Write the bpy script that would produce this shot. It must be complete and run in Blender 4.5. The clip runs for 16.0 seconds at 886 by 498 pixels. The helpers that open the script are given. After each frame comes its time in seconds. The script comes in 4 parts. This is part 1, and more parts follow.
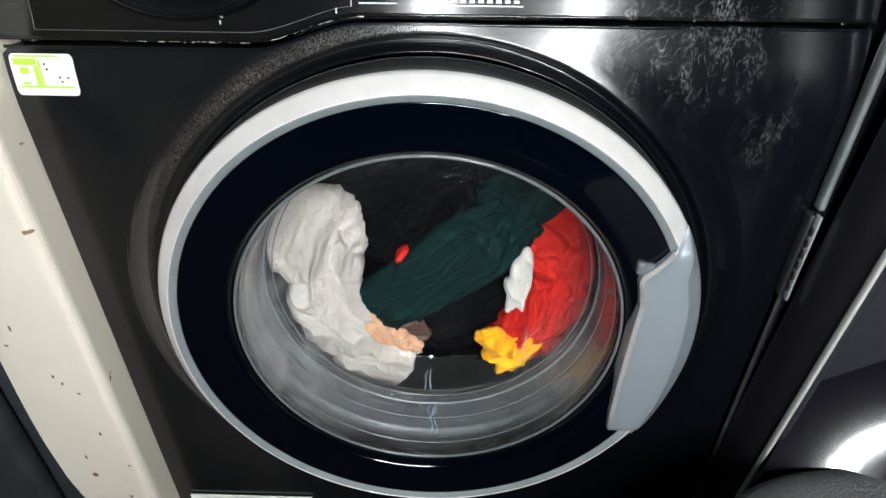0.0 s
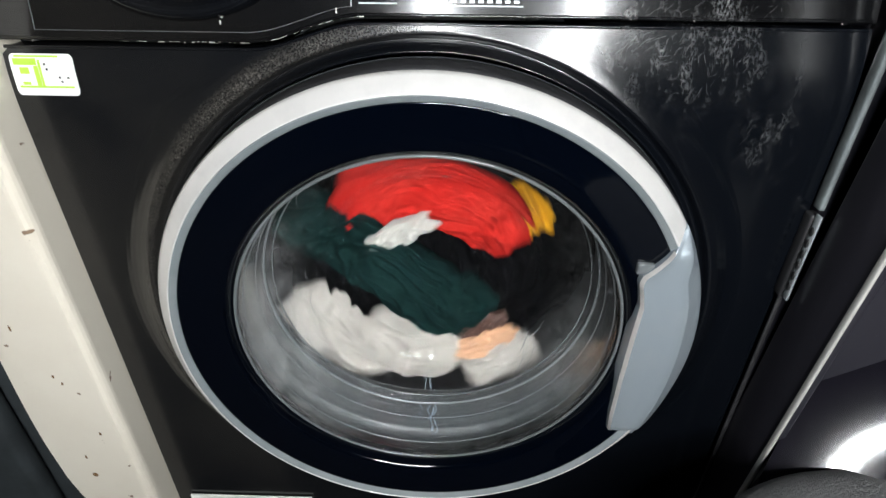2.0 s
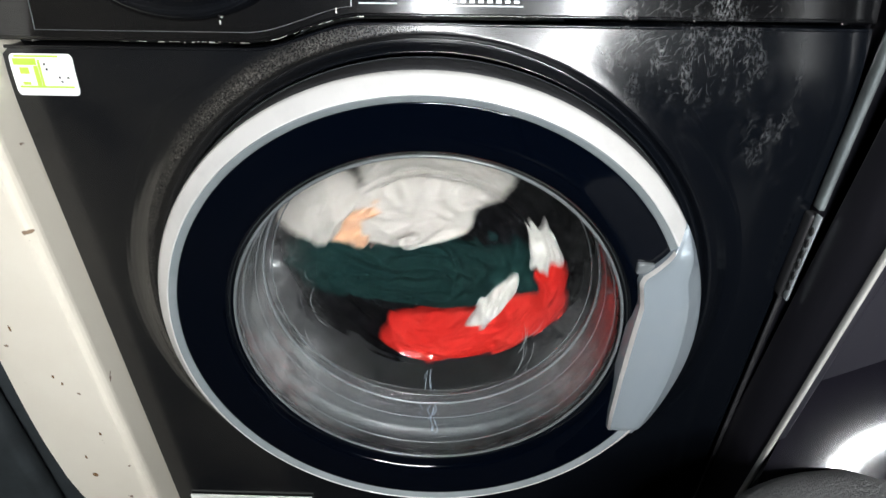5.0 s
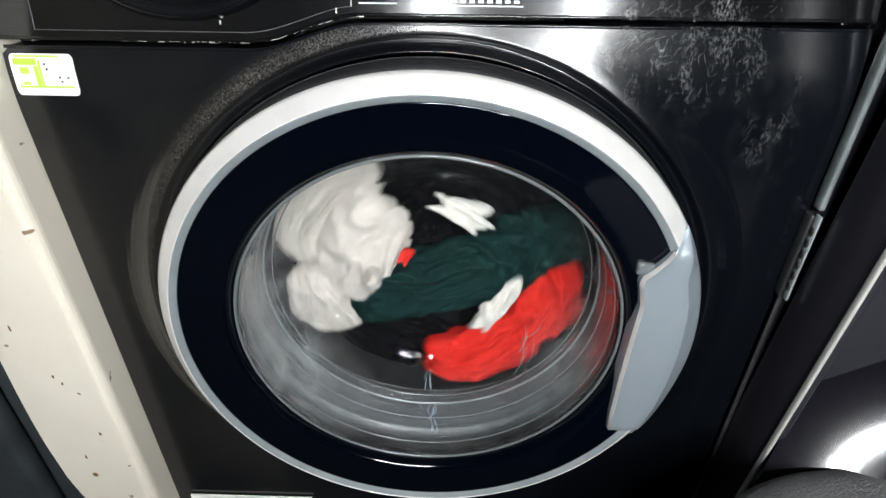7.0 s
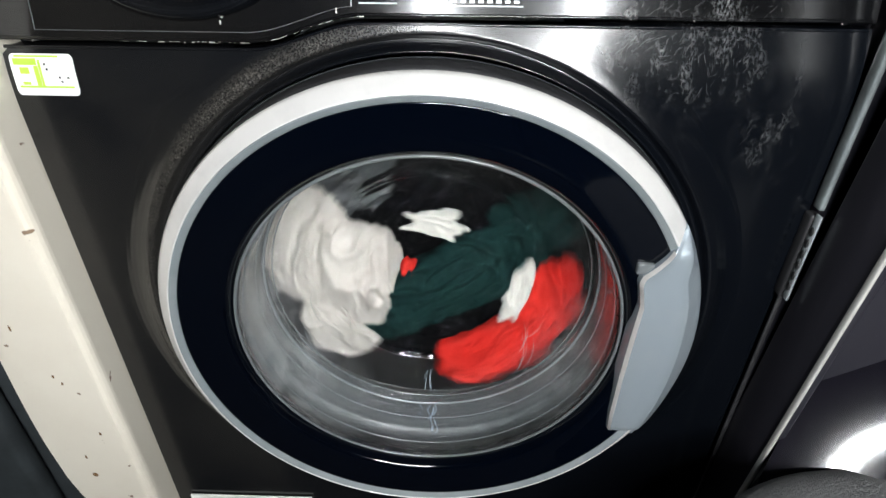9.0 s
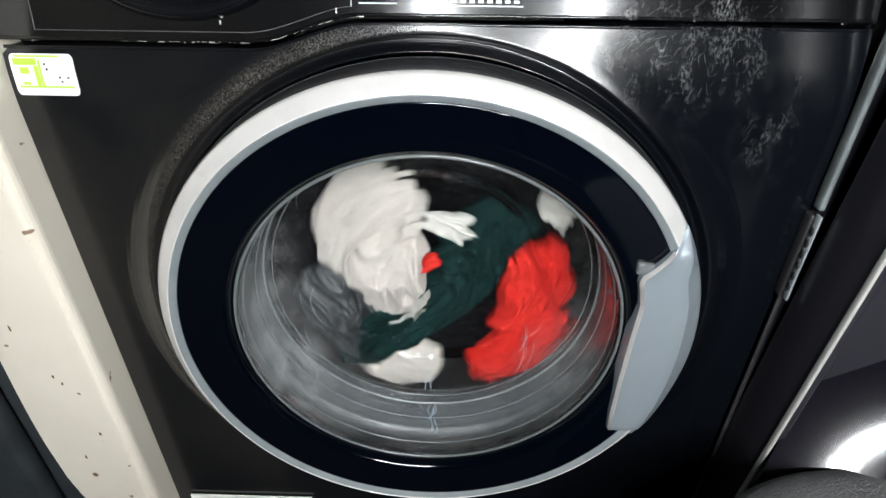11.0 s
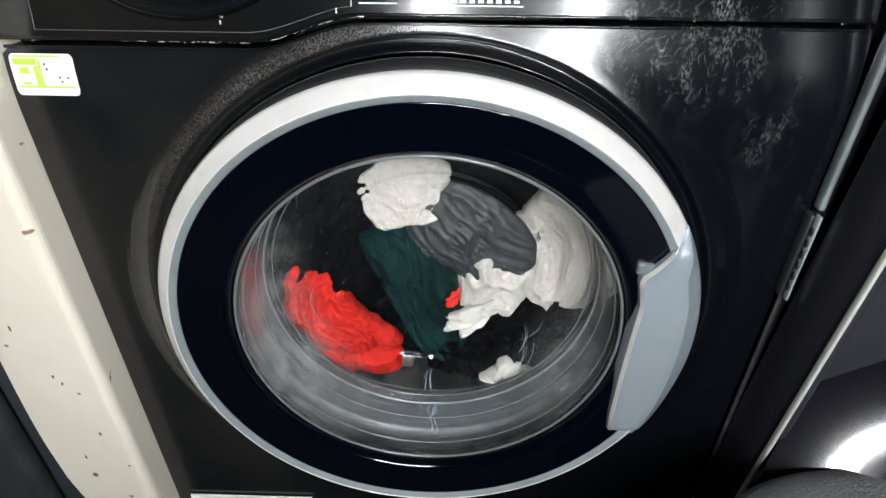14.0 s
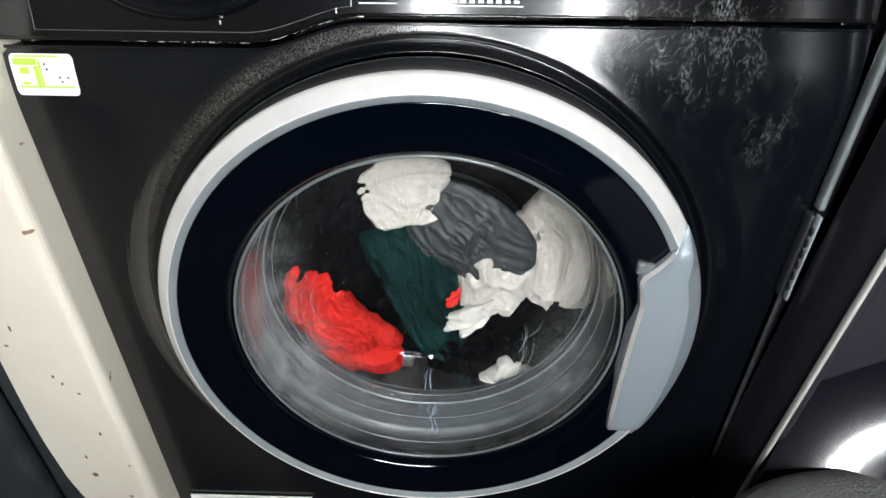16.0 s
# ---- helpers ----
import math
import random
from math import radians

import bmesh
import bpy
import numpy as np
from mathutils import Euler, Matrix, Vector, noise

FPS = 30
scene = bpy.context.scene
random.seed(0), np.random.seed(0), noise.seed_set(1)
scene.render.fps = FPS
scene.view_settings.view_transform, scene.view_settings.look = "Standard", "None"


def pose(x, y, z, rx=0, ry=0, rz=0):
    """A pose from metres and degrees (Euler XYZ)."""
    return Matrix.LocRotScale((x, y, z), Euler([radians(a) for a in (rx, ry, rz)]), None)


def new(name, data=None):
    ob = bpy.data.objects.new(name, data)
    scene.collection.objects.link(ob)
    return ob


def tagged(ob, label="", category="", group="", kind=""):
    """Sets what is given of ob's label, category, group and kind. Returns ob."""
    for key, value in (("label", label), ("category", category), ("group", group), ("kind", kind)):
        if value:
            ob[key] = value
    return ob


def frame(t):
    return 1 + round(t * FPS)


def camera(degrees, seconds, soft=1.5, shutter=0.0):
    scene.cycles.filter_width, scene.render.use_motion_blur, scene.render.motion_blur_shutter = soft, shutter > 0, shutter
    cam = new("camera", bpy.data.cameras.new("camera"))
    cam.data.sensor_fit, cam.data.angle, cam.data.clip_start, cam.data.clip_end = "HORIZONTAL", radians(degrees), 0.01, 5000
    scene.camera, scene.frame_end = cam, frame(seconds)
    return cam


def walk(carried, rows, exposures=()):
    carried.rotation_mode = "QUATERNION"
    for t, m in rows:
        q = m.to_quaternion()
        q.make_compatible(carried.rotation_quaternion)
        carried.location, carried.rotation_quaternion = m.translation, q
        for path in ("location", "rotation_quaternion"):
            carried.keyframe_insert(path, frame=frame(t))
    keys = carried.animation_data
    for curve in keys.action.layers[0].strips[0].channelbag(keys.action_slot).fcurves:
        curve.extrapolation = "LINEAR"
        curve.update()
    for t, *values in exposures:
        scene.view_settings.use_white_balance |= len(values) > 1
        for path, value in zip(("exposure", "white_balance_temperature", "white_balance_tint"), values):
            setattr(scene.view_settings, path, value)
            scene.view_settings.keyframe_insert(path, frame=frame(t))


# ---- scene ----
# ---------------------------------------------------------------- camera
AXIS = 0.447                                # height of the drum's axis
ZC = 0.47                                   # height of the door's centre over the floor
cam = camera(77.57, 16.0, soft=1.5, shutter=0.85)
EYE = Matrix.Translation((0.0192, -0.3916, ZC + 0.3191)) @ Euler((radians(90 - 32.467), 0, radians(1.05))).to_matrix().to_4x4() @ pose(0, 0, 0, 0, 0, 0.59)
walk(cam, [(0.0, EYE), (16.0, EYE)], exposures=[(0.0, 0.92), (3.0, 0.93), (4.2, 0.95), (6.3, 1.30), (6.5, 1.27), (7.0, 1.08), (7.5, 1.04), (16.0, 1.03)])

# ---------------------------------------------------------------- world and lamp
world = bpy.data.worlds.new("world")
scene.world = world
world.use_nodes = True
world.node_tree.nodes["Background"].inputs[0].default_value = (0.60, 0.68, 0.80, 1)
world.node_tree.nodes["Background"].inputs[1].default_value = 0.25
LAMP = Vector((0.14, -0.933, ZC + 0.541))
RING = 0.18                                 # radius of the ring lamp
LAMP_POWER = 80.0


# ---------------------------------------------------------------- materials
def material(name):
    m = bpy.data.materials.new(name)
    m.use_nodes = True
    return m, m.node_tree.nodes, m.node_tree.links, m.node_tree.nodes["Principled BSDF"]


def coords(nodes, links, scale, kind="Object", stretch=(1, 1, 1)):
    tc, mp = nodes.new("ShaderNodeTexCoord"), nodes.new("ShaderNodeMapping")
    mp.inputs["Scale"].default_value = [scale * s for s in stretch]
    links.new(tc.outputs[kind], mp.inputs[0])
    return mp.outputs[0]


def noise_tex(nodes, links, vec, scale, detail=4, rough=0.6):
    n = nodes.new("ShaderNodeTexNoise")
    n.inputs["Scale"].default_value, n.inputs["Detail"].default_value, n.inputs["Roughness"].default_value = scale, detail, rough
    links.new(vec, n.inputs["Vector"])
    return n.outputs["Fac"]


def ramp(nodes, links, fac, lo, hi, a, b):
    """a colour or value that goes from a to b as fac goes from lo to hi"""
    r = nodes.new("ShaderNodeValToRGB")
    r.color_ramp.elements[0].position, r.color_ramp.elements[1].position = lo, hi
    for e, c in zip(r.color_ramp.elements, (a, b)):
        e.color = (c, c, c, 1) if isinstance(c, (int, float)) else (*c, 1)
    links.new(fac, r.inputs[0])
    return r.outputs[0]


def math_node(nodes, links, op, a, b):
    n = nodes.new("ShaderNodeMath")
    n.operation, n.use_clamp = op, True
    for i, v in enumerate((a, b)):
        if isinstance(v, (int, float)):
            n.inputs[i].default_value = v
        else:
            links.new(v, n.inputs[i])
    return n.outputs[0]


def mix(nodes, links, fac, a, b):
    n = nodes.new("ShaderNodeMix")
    n.data_type = "RGBA"
    for i, v in ((0, fac), (6, a), (7, b)):
        if isinstance(v, tuple):
            n.inputs[i].default_value = (*v, 1)
        elif isinstance(v, (int, float)):
            n.inputs[i].default_value = v
        else:
            links.new(v, n.inputs[i])
    return n.outputs[2]


def bump(nodes, links, height, strength, distance, bsdf):
    b = nodes.new("ShaderNodeBump")
    b.inputs["Strength"].default_value, b.inputs["Distance"].default_value = strength, distance
    links.new(height, b.inputs["Height"])
    links.new(b.outputs[0], bsdf.inputs["Normal"])


def band(nodes, links, fac, middle, half, top=1.0):
    """top where fac is near the middle value, 0 elsewhere: thin wandering lines out of a noise"""
    r = nodes.new("ShaderNodeValToRGB")
    r.color_ramp.elements[0].position, r.color_ramp.elements[1].position = middle - half, middle + half
    r.color_ramp.elements[0].color = r.color_ramp.elements[1].color = (0, 0, 0, 1)
    r.color_ramp.elements.new(middle).color = (top, top, top, 1)
    links.new(fac, r.inputs[0])
    return r.outputs[0]


def worn_spots(nodes, links, vec, spots):
    """a soft mask round each (x, y, z, radius, weight)"""
    total = 0.0
    for x, y, z, radius, weight in spots:
        d = nodes.new("ShaderNodeVectorMath")
        d.operation = "DISTANCE"
        links.new(vec, d.inputs[0])
        d.inputs[1].default_value = (x, y, z)
        total = math_node(nodes, links, "ADD", ramp(nodes, links, d.outputs["Value"], radius * 0.25, radius, weight, 0.0), total)
    return total


WORN = ((0.150, 0.01, 0.232, 0.042, 0.9), (0.178, 0.01, 0.222, 0.045, 1.0), (0.205, 0.01, 0.222, 0.035, 0.6), (0.250, 0.0, 0.172, 0.030, 0.7), (0.254, 0.0, 0.145, 0.020, 0.6), (0.160, 0.01, 0.262, 0.060, 0.8), (0.205, 0.01, 0.262, 0.050, 0.7), (0.255, 0.01, 0.215, 0.045, 0.35), (0.090, 0.01, 0.268, 0.050, 0.4))
# where the front is tinted paler and warmer, on its left
WARM_LEFT = ((-0.30, 0.0, 0.10, 0.26, 1.0), (-0.22, 0.0, -0.20, 0.20, 0.8))


def wear_marks(n, l, v, amount):
    """powdery rubbed scuffs, broken up in clumps, with fine wandering scratches through them"""
    powder = ramp(n, l, noise_tex(n, l, coords(n, l, 1, stretch=(85, 85, 42)), 6.5, 9, 0.88), 0.47, 0.72, 0.0, 0.8)
    clumps = ramp(n, l, noise_tex(n, l, coords(n, l, 1, stretch=(1.5, 1, 0.9)), 34, 7, 0.75), 0.47, 0.66, 0.0, 1.0)
    a = band(n, l, noise_tex(n, l, coords(n, l, 1, stretch=(60, 60, 30)), 1.7, 3, 0.5), 0.5, 0.010, 0.22)
    b = band(n, l, noise_tex(n, l, coords(n, l, 1, stretch=(35, 35, 90)), 1.2, 2, 0.5), 0.47, 0.007, 0.18)
    both = math_node(n, l, "MULTIPLY", math_node(n, l, "ADD", powder, math_node(n, l, "ADD", a, b)), clumps)
    return math_node(n, l, "MULTIPLY", math_node(n, l, "MULTIPLY", both, worn_spots(n, l, v, WORN)), 0.85 * amount)


def gloss_black(name, base=(0.010, 0.011, 0.014), rough=0.12, dust=0.25, specks=True):
    """black plastic or paint: warm left-hand tint, rubbed powdery scuffs and fine wandering scratches"""
    m, n, l, p = material(name)
    v = coords(n, l, 1)
    film = ramp(n, l, noise_tex(n, l, v, 9, 6), 0.35, 0.78, 0.3, 1.0)
    film = math_node(n, l, "MULTIPLY", film, math_node(n, l, "MULTIPLY", worn_spots(n, l, v, WARM_LEFT), 0.050 * dust))
    marks = wear_marks(n, l, v, dust)
    speck = ramp(n, l, noise_tex(n, l, v, 520, 2), 0.755, 0.80, 0.0, 0.4 if specks else 0.0)
    dirt = math_node(n, l, "ADD", math_node(n, l, "ADD", marks, speck), film)
    c = mix(n, l, film, base, (0.35, 0.315, 0.25))
    l.new(mix(n, l, math_node(n, l, "ADD", marks, speck), c, (0.30, 0.305, 0.31)), p.inputs["Base Color"])
    l.new(math_node(n, l, "ADD", math_node(n, l, "MULTIPLY", dirt, 0.6), rough), p.inputs["Roughness"])
    bump(n, l, noise_tex(n, l, v, 60, 3), 0.02, 0.001, p)
    return m


def dusty_black(name):
    """the raised surround of the door: the front's black, with grey grains of dust lying on its crest"""
    m, n, l, p = material(name)
    v = coords(n, l, 1)
    flat = n.new("ShaderNodeVectorMath")
    flat.operation = "MULTIPLY"
    l.new(v, flat.inputs[0])
    flat.inputs[1].default_value = (1, 0, 1)
    radius = n.new("ShaderNodeVectorMath")
    radius.operation = "LENGTH"
    l.new(flat.outputs[0], radius.inputs[0])
    crest = band(n, l, radius.outputs["Value"], 0.2445, 0.0105)
    grain = ramp(n, l, noise_tex(n, l, v, 700, 4, 0.8), 0.44, 0.70, 0.12, 1.0)
    cloud = ramp(n, l, noise_tex(n, l, v, 14, 5), 0.34, 0.72, 0.35, 1.0)
    where = math_node(n, l, "ADD", worn_spots(n, l, v, ((-0.26, 0.0, 0.04, 0.42, 0.9), (-0.12, 0.0, 0.22, 0.12, 0.6))), 0.03)
    d = math_node(n, l, "MULTIPLY", math_node(n, l, "MULTIPLY", grain, cloud), math_node(n, l, "MULTIPLY", crest, where))
    film = ramp(n, l, noise_tex(n, l, v, 9, 6), 0.35, 0.78, 0.3, 1.0)
    film = math_node(n, l, "MULTIPLY", film, math_node(n, l, "MULTIPLY", worn_spots(n, l, v, WARM_LEFT), 0.050))
    c = mix(n, l, film, (0.0022, 0.0029, 0.0044), (0.35, 0.315, 0.25))
    c = mix(n, l, wear_marks(n, l, v, 1.0), c, (0.30, 0.305, 0.31))
    l.new(mix(n, l, math_node(n, l, "MULTIPLY", d, 0.60), c, (0.20, 0.18, 0.15)), p.inputs["Base Color"])
    l.new(math_node(n, l, "ADD", math_node(n, l, "MULTIPLY", d, 0.35), 0.17), p.inputs["Roughness"])
    return m


def brushed_silver(name, base=(0.62, 0.63, 0.65), rough=0.34):
    m, n, l, p = material(name)
    v = coords(n, l, 1)
    g = noise_tex(n, l, coords(n, l, 1, stretch=(900, 40, 40)), 1, 4)
    w = ramp(n, l, noise_tex(n, l, v, 30, 5), 0.45, 0.8, 0.0, 0.25)
    l.new(mix(n, l, w, base, (0.40, 0.40, 0.40)), p.inputs["Base Color"])
    p.inputs["Metallic"].default_value = 0.42
    l.new(math_node(n, l, "ADD", math_node(n, l, "MULTIPLY", g, 0.14), rough - 0.07), p.inputs["Roughness"])
    bump(n, l, g, 0.05, 0.0005, p)
    return m


def glass(name):
    m, n, l, p = material(name)
    p.inputs["Base Color"].default_value = (0.86, 0.875, 0.875, 1)
    p.inputs["Transmission Weight"].default_value = 1
    p.inputs["IOR"].default_value = 1.34
    p.inputs["Roughness"].default_value = 0.0
    v = coords(n, l, 1)
    xyz = n.new("ShaderNodeSeparateXYZ")
    l.new(v, xyz.inputs[0])
    depth = math_node(n, l, "MULTIPLY", xyz.outputs["Y"], 10.0)
    wall = ramp(n, l, depth, 0.38, 0.56, 1.0, 0.03)
    cloud = ramp(n, l, noise_tex(n, l, v, 38, 8, 0.75), 0.42, 0.72, 0.008, 0.110)
    grain = ramp(n, l, noise_tex(n, l, v, 330, 5, 0.85), 0.50, 0.66, 0.0, 0.16)
    speck = ramp(n, l, noise_tex(n, l, v, 420, 2), 0.73, 0.78, 0.0, 0.30)
    # limescale, made thicker at the left to brighten the dim wall there
    crust_lift = math_node(n, l, "ADD", worn_spots(n, l, v, ((-0.165, 0.0, -0.020, 0.115, 0.7), (-0.125, 0.010, -0.105, 0.080, 0.4), (0.145, 0.020, -0.075, 0.075, 0.35), (0.0, 0.030, 0.165, 0.110, 0.5))), 0.16)
    lime = math_node(n, l, "ADD", math_node(n, l, "MULTIPLY", math_node(n, l, "MULTIPLY", math_node(n, l, "ADD", cloud, grain), 2.0), math_node(n, l, "MULTIPLY", wall, crust_lift)), speck)
    l.new(math_node(n, l, "SUBTRACT", 1.0, lime), p.inputs["Transmission Weight"])
    bump(n, l, noise_tex(n, l, coords(n, l, 1), 14, 2), 0.04, 0.002, p)
    return m


def rubber(name, base, rough=0.55):
    m, n, l, p = material(name)
    v = coords(n, l, 1)
    f = ramp(n, l, noise_tex(n, l, v, 22, 6, 0.7), 0.3, 0.75, 0.0, 1.0)
    l.new(mix(n, l, f, base, tuple(c * 2.2 for c in base)), p.inputs["Base Color"])
    p.inputs["Roughness"].default_value = rough
    bump(n, l, noise_tex(n, l, v, 300, 3), 0.15, 0.001, p)
    return m


def seal_rubber(name):
    """wet grey rubber: streaks along its depth, chalky speckle"""
    m, n, l, p = material(name)
    v = coords(n, l, 1)
    s = ramp(n, l, noise_tex(n, l, coords(n, l, 1, stretch=(55, 9, 55)), 1, 6, 0.7), 0.33, 0.72, 0.0, 1.0)
    g = ramp(n, l, noise_tex(n, l, v, 350, 4, 0.8), 0.40, 0.66, 0.0, 0.55)
    chalk = ramp(n, l, noise_tex(n, l, v, 260, 5, 0.85), 0.52, 0.68, 0.0, 1.0)
    patch = ramp(n, l, noise_tex(n, l, v, 20, 5, 0.7), 0.45, 0.66, 0.0, 0.75)
    c = mix(n, l, s, (0.024, 0.029, 0.032), (0.060, 0.067, 0.071))
    c = mix(n, l, g, c, (0.016, 0.020, 0.023))
    l.new(mix(n, l, math_node(n, l, "MULTIPLY", chalk, patch), c, (0.21, 0.22, 0.215)), p.inputs["Base Color"])
    p.inputs["Roughness"].default_value = 0.45
    bump(n, l, noise_tex(n, l, v, 300, 3), 0.15, 0.001, p)
    return m


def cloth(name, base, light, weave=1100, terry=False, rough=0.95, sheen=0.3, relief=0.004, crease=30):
    """woven or looped fabric: thread grain, fold ridges painted paler in place of shading"""
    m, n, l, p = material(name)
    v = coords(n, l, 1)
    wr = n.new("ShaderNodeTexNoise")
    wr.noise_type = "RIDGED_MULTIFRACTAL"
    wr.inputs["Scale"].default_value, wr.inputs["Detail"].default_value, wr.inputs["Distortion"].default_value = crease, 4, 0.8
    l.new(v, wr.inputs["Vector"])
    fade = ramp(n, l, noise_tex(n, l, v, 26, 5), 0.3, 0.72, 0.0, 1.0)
    ridge_light = ramp(n, l, wr.outputs["Fac"], 0.25, 0.95, 0.0, 1.0)
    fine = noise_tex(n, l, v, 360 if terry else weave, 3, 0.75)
    c = mix(n, l, math_node(n, l, "MULTIPLY", math_node(n, l, "ADD", fade, ridge_light), 0.5), base, light)
    # darker thread grain; in terry it paints shade into the pits between loops
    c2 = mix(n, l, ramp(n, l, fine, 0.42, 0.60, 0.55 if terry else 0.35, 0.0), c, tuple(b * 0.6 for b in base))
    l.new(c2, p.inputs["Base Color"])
    p.inputs["Roughness"].default_value = rough
    p.inputs["Sheen Weight"].default_value = sheen
    p.inputs["Specular IOR Level"].default_value = 0.4 if rough < 0.7 else 0.03
    h = n.new("ShaderNodeMath")
    h.operation = "MULTIPLY_ADD"
    l.new(wr.outputs["Fac"], h.inputs[0])
    h.inputs[1].default_value = 0.22 if terry else 1.0
    if terry:
        l.new(fine, h.inputs[2])
    bump(n, l, h.outputs[0], 1.0, 0.0045 if terry else relief, p)
    return m


def white_enamel(name):
    m, n, l, p = material(name)
    v = coords(n, l, 1)
    yellow = ramp(n, l, noise_tex(n, l, v, 5, 5), 0.35, 0.75, 0.0, 1.0)
    chip = ramp(n, l, noise_tex(n, l, v, 75, 2, 0.4), 0.745, 0.77, 0.0, 0.9)
    c = mix(n, l, yellow, (0.76, 0.71, 0.61), (0.68, 0.62, 0.52))
    l.new(mix(n, l, chip, c, (0.16, 0.09, 0.04)), p.inputs["Base Color"])
    p.inputs["Roughness"].default_value = 0.38
    bump(n, l, noise_tex(n, l, v, 160, 3), 0.06, 0.001, p)
    return m


def plain(name, base, rough=0.5, metal=0.0, glow=0.0):
    m, n, l, p = material(name)
    v = coords(n, l, 1)
    f = noise_tex(n, l, v, 35, 5)
    l.new(mix(n, l, f, tuple(c * 0.85 for c in base), tuple(min(1, c * 1.12) for c in base)), p.inputs["Base Color"])
    p.inputs["Roughness"].default_value, p.inputs["Metallic"].default_value = rough, metal
    if glow:
        p.inputs["Emission Color"].default_value, p.inputs["Emission Strength"].default_value = (*base, 1), glow
    return m


BODY = gloss_black("black_enamel", (0.0022, 0.0029, 0.0044), rough=0.18, dust=1.0)
PANEL = gloss_black("black_panel", (0.0036, 0.0037, 0.0042), rough=0.14, dust=1.0)
SURROUND = dusty_black("dusty_black")
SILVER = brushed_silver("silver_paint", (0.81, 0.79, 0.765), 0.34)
# inner bevel: one even grey, darker and bluer than the ring
BEVEL = brushed_silver("bevel_grey", (0.165, 0.187, 0.197), 0.55)
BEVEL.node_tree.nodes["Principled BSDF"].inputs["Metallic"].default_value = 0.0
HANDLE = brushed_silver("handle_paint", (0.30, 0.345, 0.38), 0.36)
TINTED = gloss_black("tinted_glass", (0.0005, 0.0012, 0.0031), 0.07, 0.10, False)
GLASS = glass("bowl_glass")
GASKET = seal_rubber("grey_rubber")
DARK = rubber("dark_plastic", (0.012, 0.012, 0.013), 0.5)
STEEL = plain("drum_steel", (0.45, 0.46, 0.47), 0.32, 0.9)
LEDGE = gloss_black("ledge_black", (0.005, 0.0045, 0.0075), 0.07, 0.03)
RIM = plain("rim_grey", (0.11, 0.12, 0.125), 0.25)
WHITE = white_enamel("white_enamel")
STREAK = plain("sparkle_streak", (0.27, 0.33, 0.39), 0.2)
RUST = plain("rust", (0.16, 0.085, 0.03), 0.8)
SCUFF = plain("scuff_white", (0.55, 0.54, 0.50), 0.7)
TRIM = plain("trim_metal", (0.60, 0.59, 0.55), 0.30, 0.35)
HAIR = plain("fine_scratch", (0.055, 0.058, 0.062), 0.6)
BEAD = plain("bead_gloss", (0.24, 0.26, 0.27), 0.12, 0.45)
GLINT = plain("rubbed_glint", (0.17, 0.18, 0.185), 0.25)
SEAL = rubber("seal_grey", (0.10, 0.112, 0.114), 0.35)
PLATE = rubber("plate_grey", (0.15, 0.165, 0.17), 0.35)
FELT = cloth("grey_felt", (0.10, 0.10, 0.10), (0.17, 0.17, 0.17), terry=True)
BASKET = rubber("dark_basket", (0.02, 0.024, 0.026), 0.6)
PAPER = plain("label_white", (0.82, 0.84, 0.80), 0.4)
LIME = plain("label_green", (0.42, 0.66, 0.06), 0.4)
INK = plain("ink_black", (0.03, 0.03, 0.03), 0.5)
PRINT = plain("print_white", (0.75, 0.76, 0.78), 0.5)
ROOM_DARK = rubber("room_dark", (0.040, 0.036, 0.032), 0.9)
FLOOR_DARK = rubber("floor_dark", (0.010, 0.0098, 0.0105), 0.95)
FLOOR_DARK.node_tree.nodes["Principled BSDF"].inputs["Specular IOR Level"].default_value = 0.1
LAMPGLOW = plain("lamp_glow", (0.955, 0.985, 1.0), 0.5, 0, LAMP_POWER)
TERRY = cloth("white_terry", (0.425, 0.388, 0.355), (0.575, 0.53, 0.49), terry=True, sheen=0.1)
COTTON = cloth("white_cotton", (0.33, 0.315, 0.29), (0.41, 0.395, 0.37))
GREEN = cloth("dark_green_fleece", (0.0022, 0.0095, 0.0092), (0.0075, 0.0245, 0.0225), sheen=0.0, relief=0.006)
RED = cloth("red_jersey", (0.275, 0.0065, 0.005), (0.42, 0.036, 0.027), sheen=0.0, relief=0.0055, crease=52)
YELLOW = cloth("yellow_lace", (0.50, 0.21, 0.006), (0.72, 0.37, 0.02), sheen=0.05, relief=0.010)
TAN = cloth("tan_nylon", (0.36, 0.185, 0.10), (0.44, 0.24, 0.14), rough=0.6)
BROWN = cloth("brown_nylon", (0.035, 0.014, 0.010), (0.075, 0.030, 0.022), rough=0.6, sheen=0.0)
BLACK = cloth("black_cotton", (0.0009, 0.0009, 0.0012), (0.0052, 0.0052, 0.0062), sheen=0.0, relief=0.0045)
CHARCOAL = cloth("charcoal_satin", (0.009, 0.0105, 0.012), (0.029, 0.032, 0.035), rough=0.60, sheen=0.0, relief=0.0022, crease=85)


# ---------------------------------------------------------------- mesh helpers
def mesh_object(name, bm, mat, parent=None, label="", smooth=True, orient=True):
    me = bpy.data.meshes.new(name)
    if orient:
        bmesh.ops.recalc_face_normals(bm, faces=bm.faces)
    bm.to_mesh(me)
    bm.free()
    me.materials.append(mat)
    if smooth:
        me.polygons.foreach_set("use_smooth", [True] * len(me.polygons))
    ob = new(name, me)
    if parent:
        ob.parent = parent
    if label:
        tagged(ob, label)
    return ob


part = mesh_object


def thing(name, label, category, at=(0, 0, 0), group="", kind=""):
    e = new(name)
    e.location = at
    return tagged(e, label, category, group, kind)


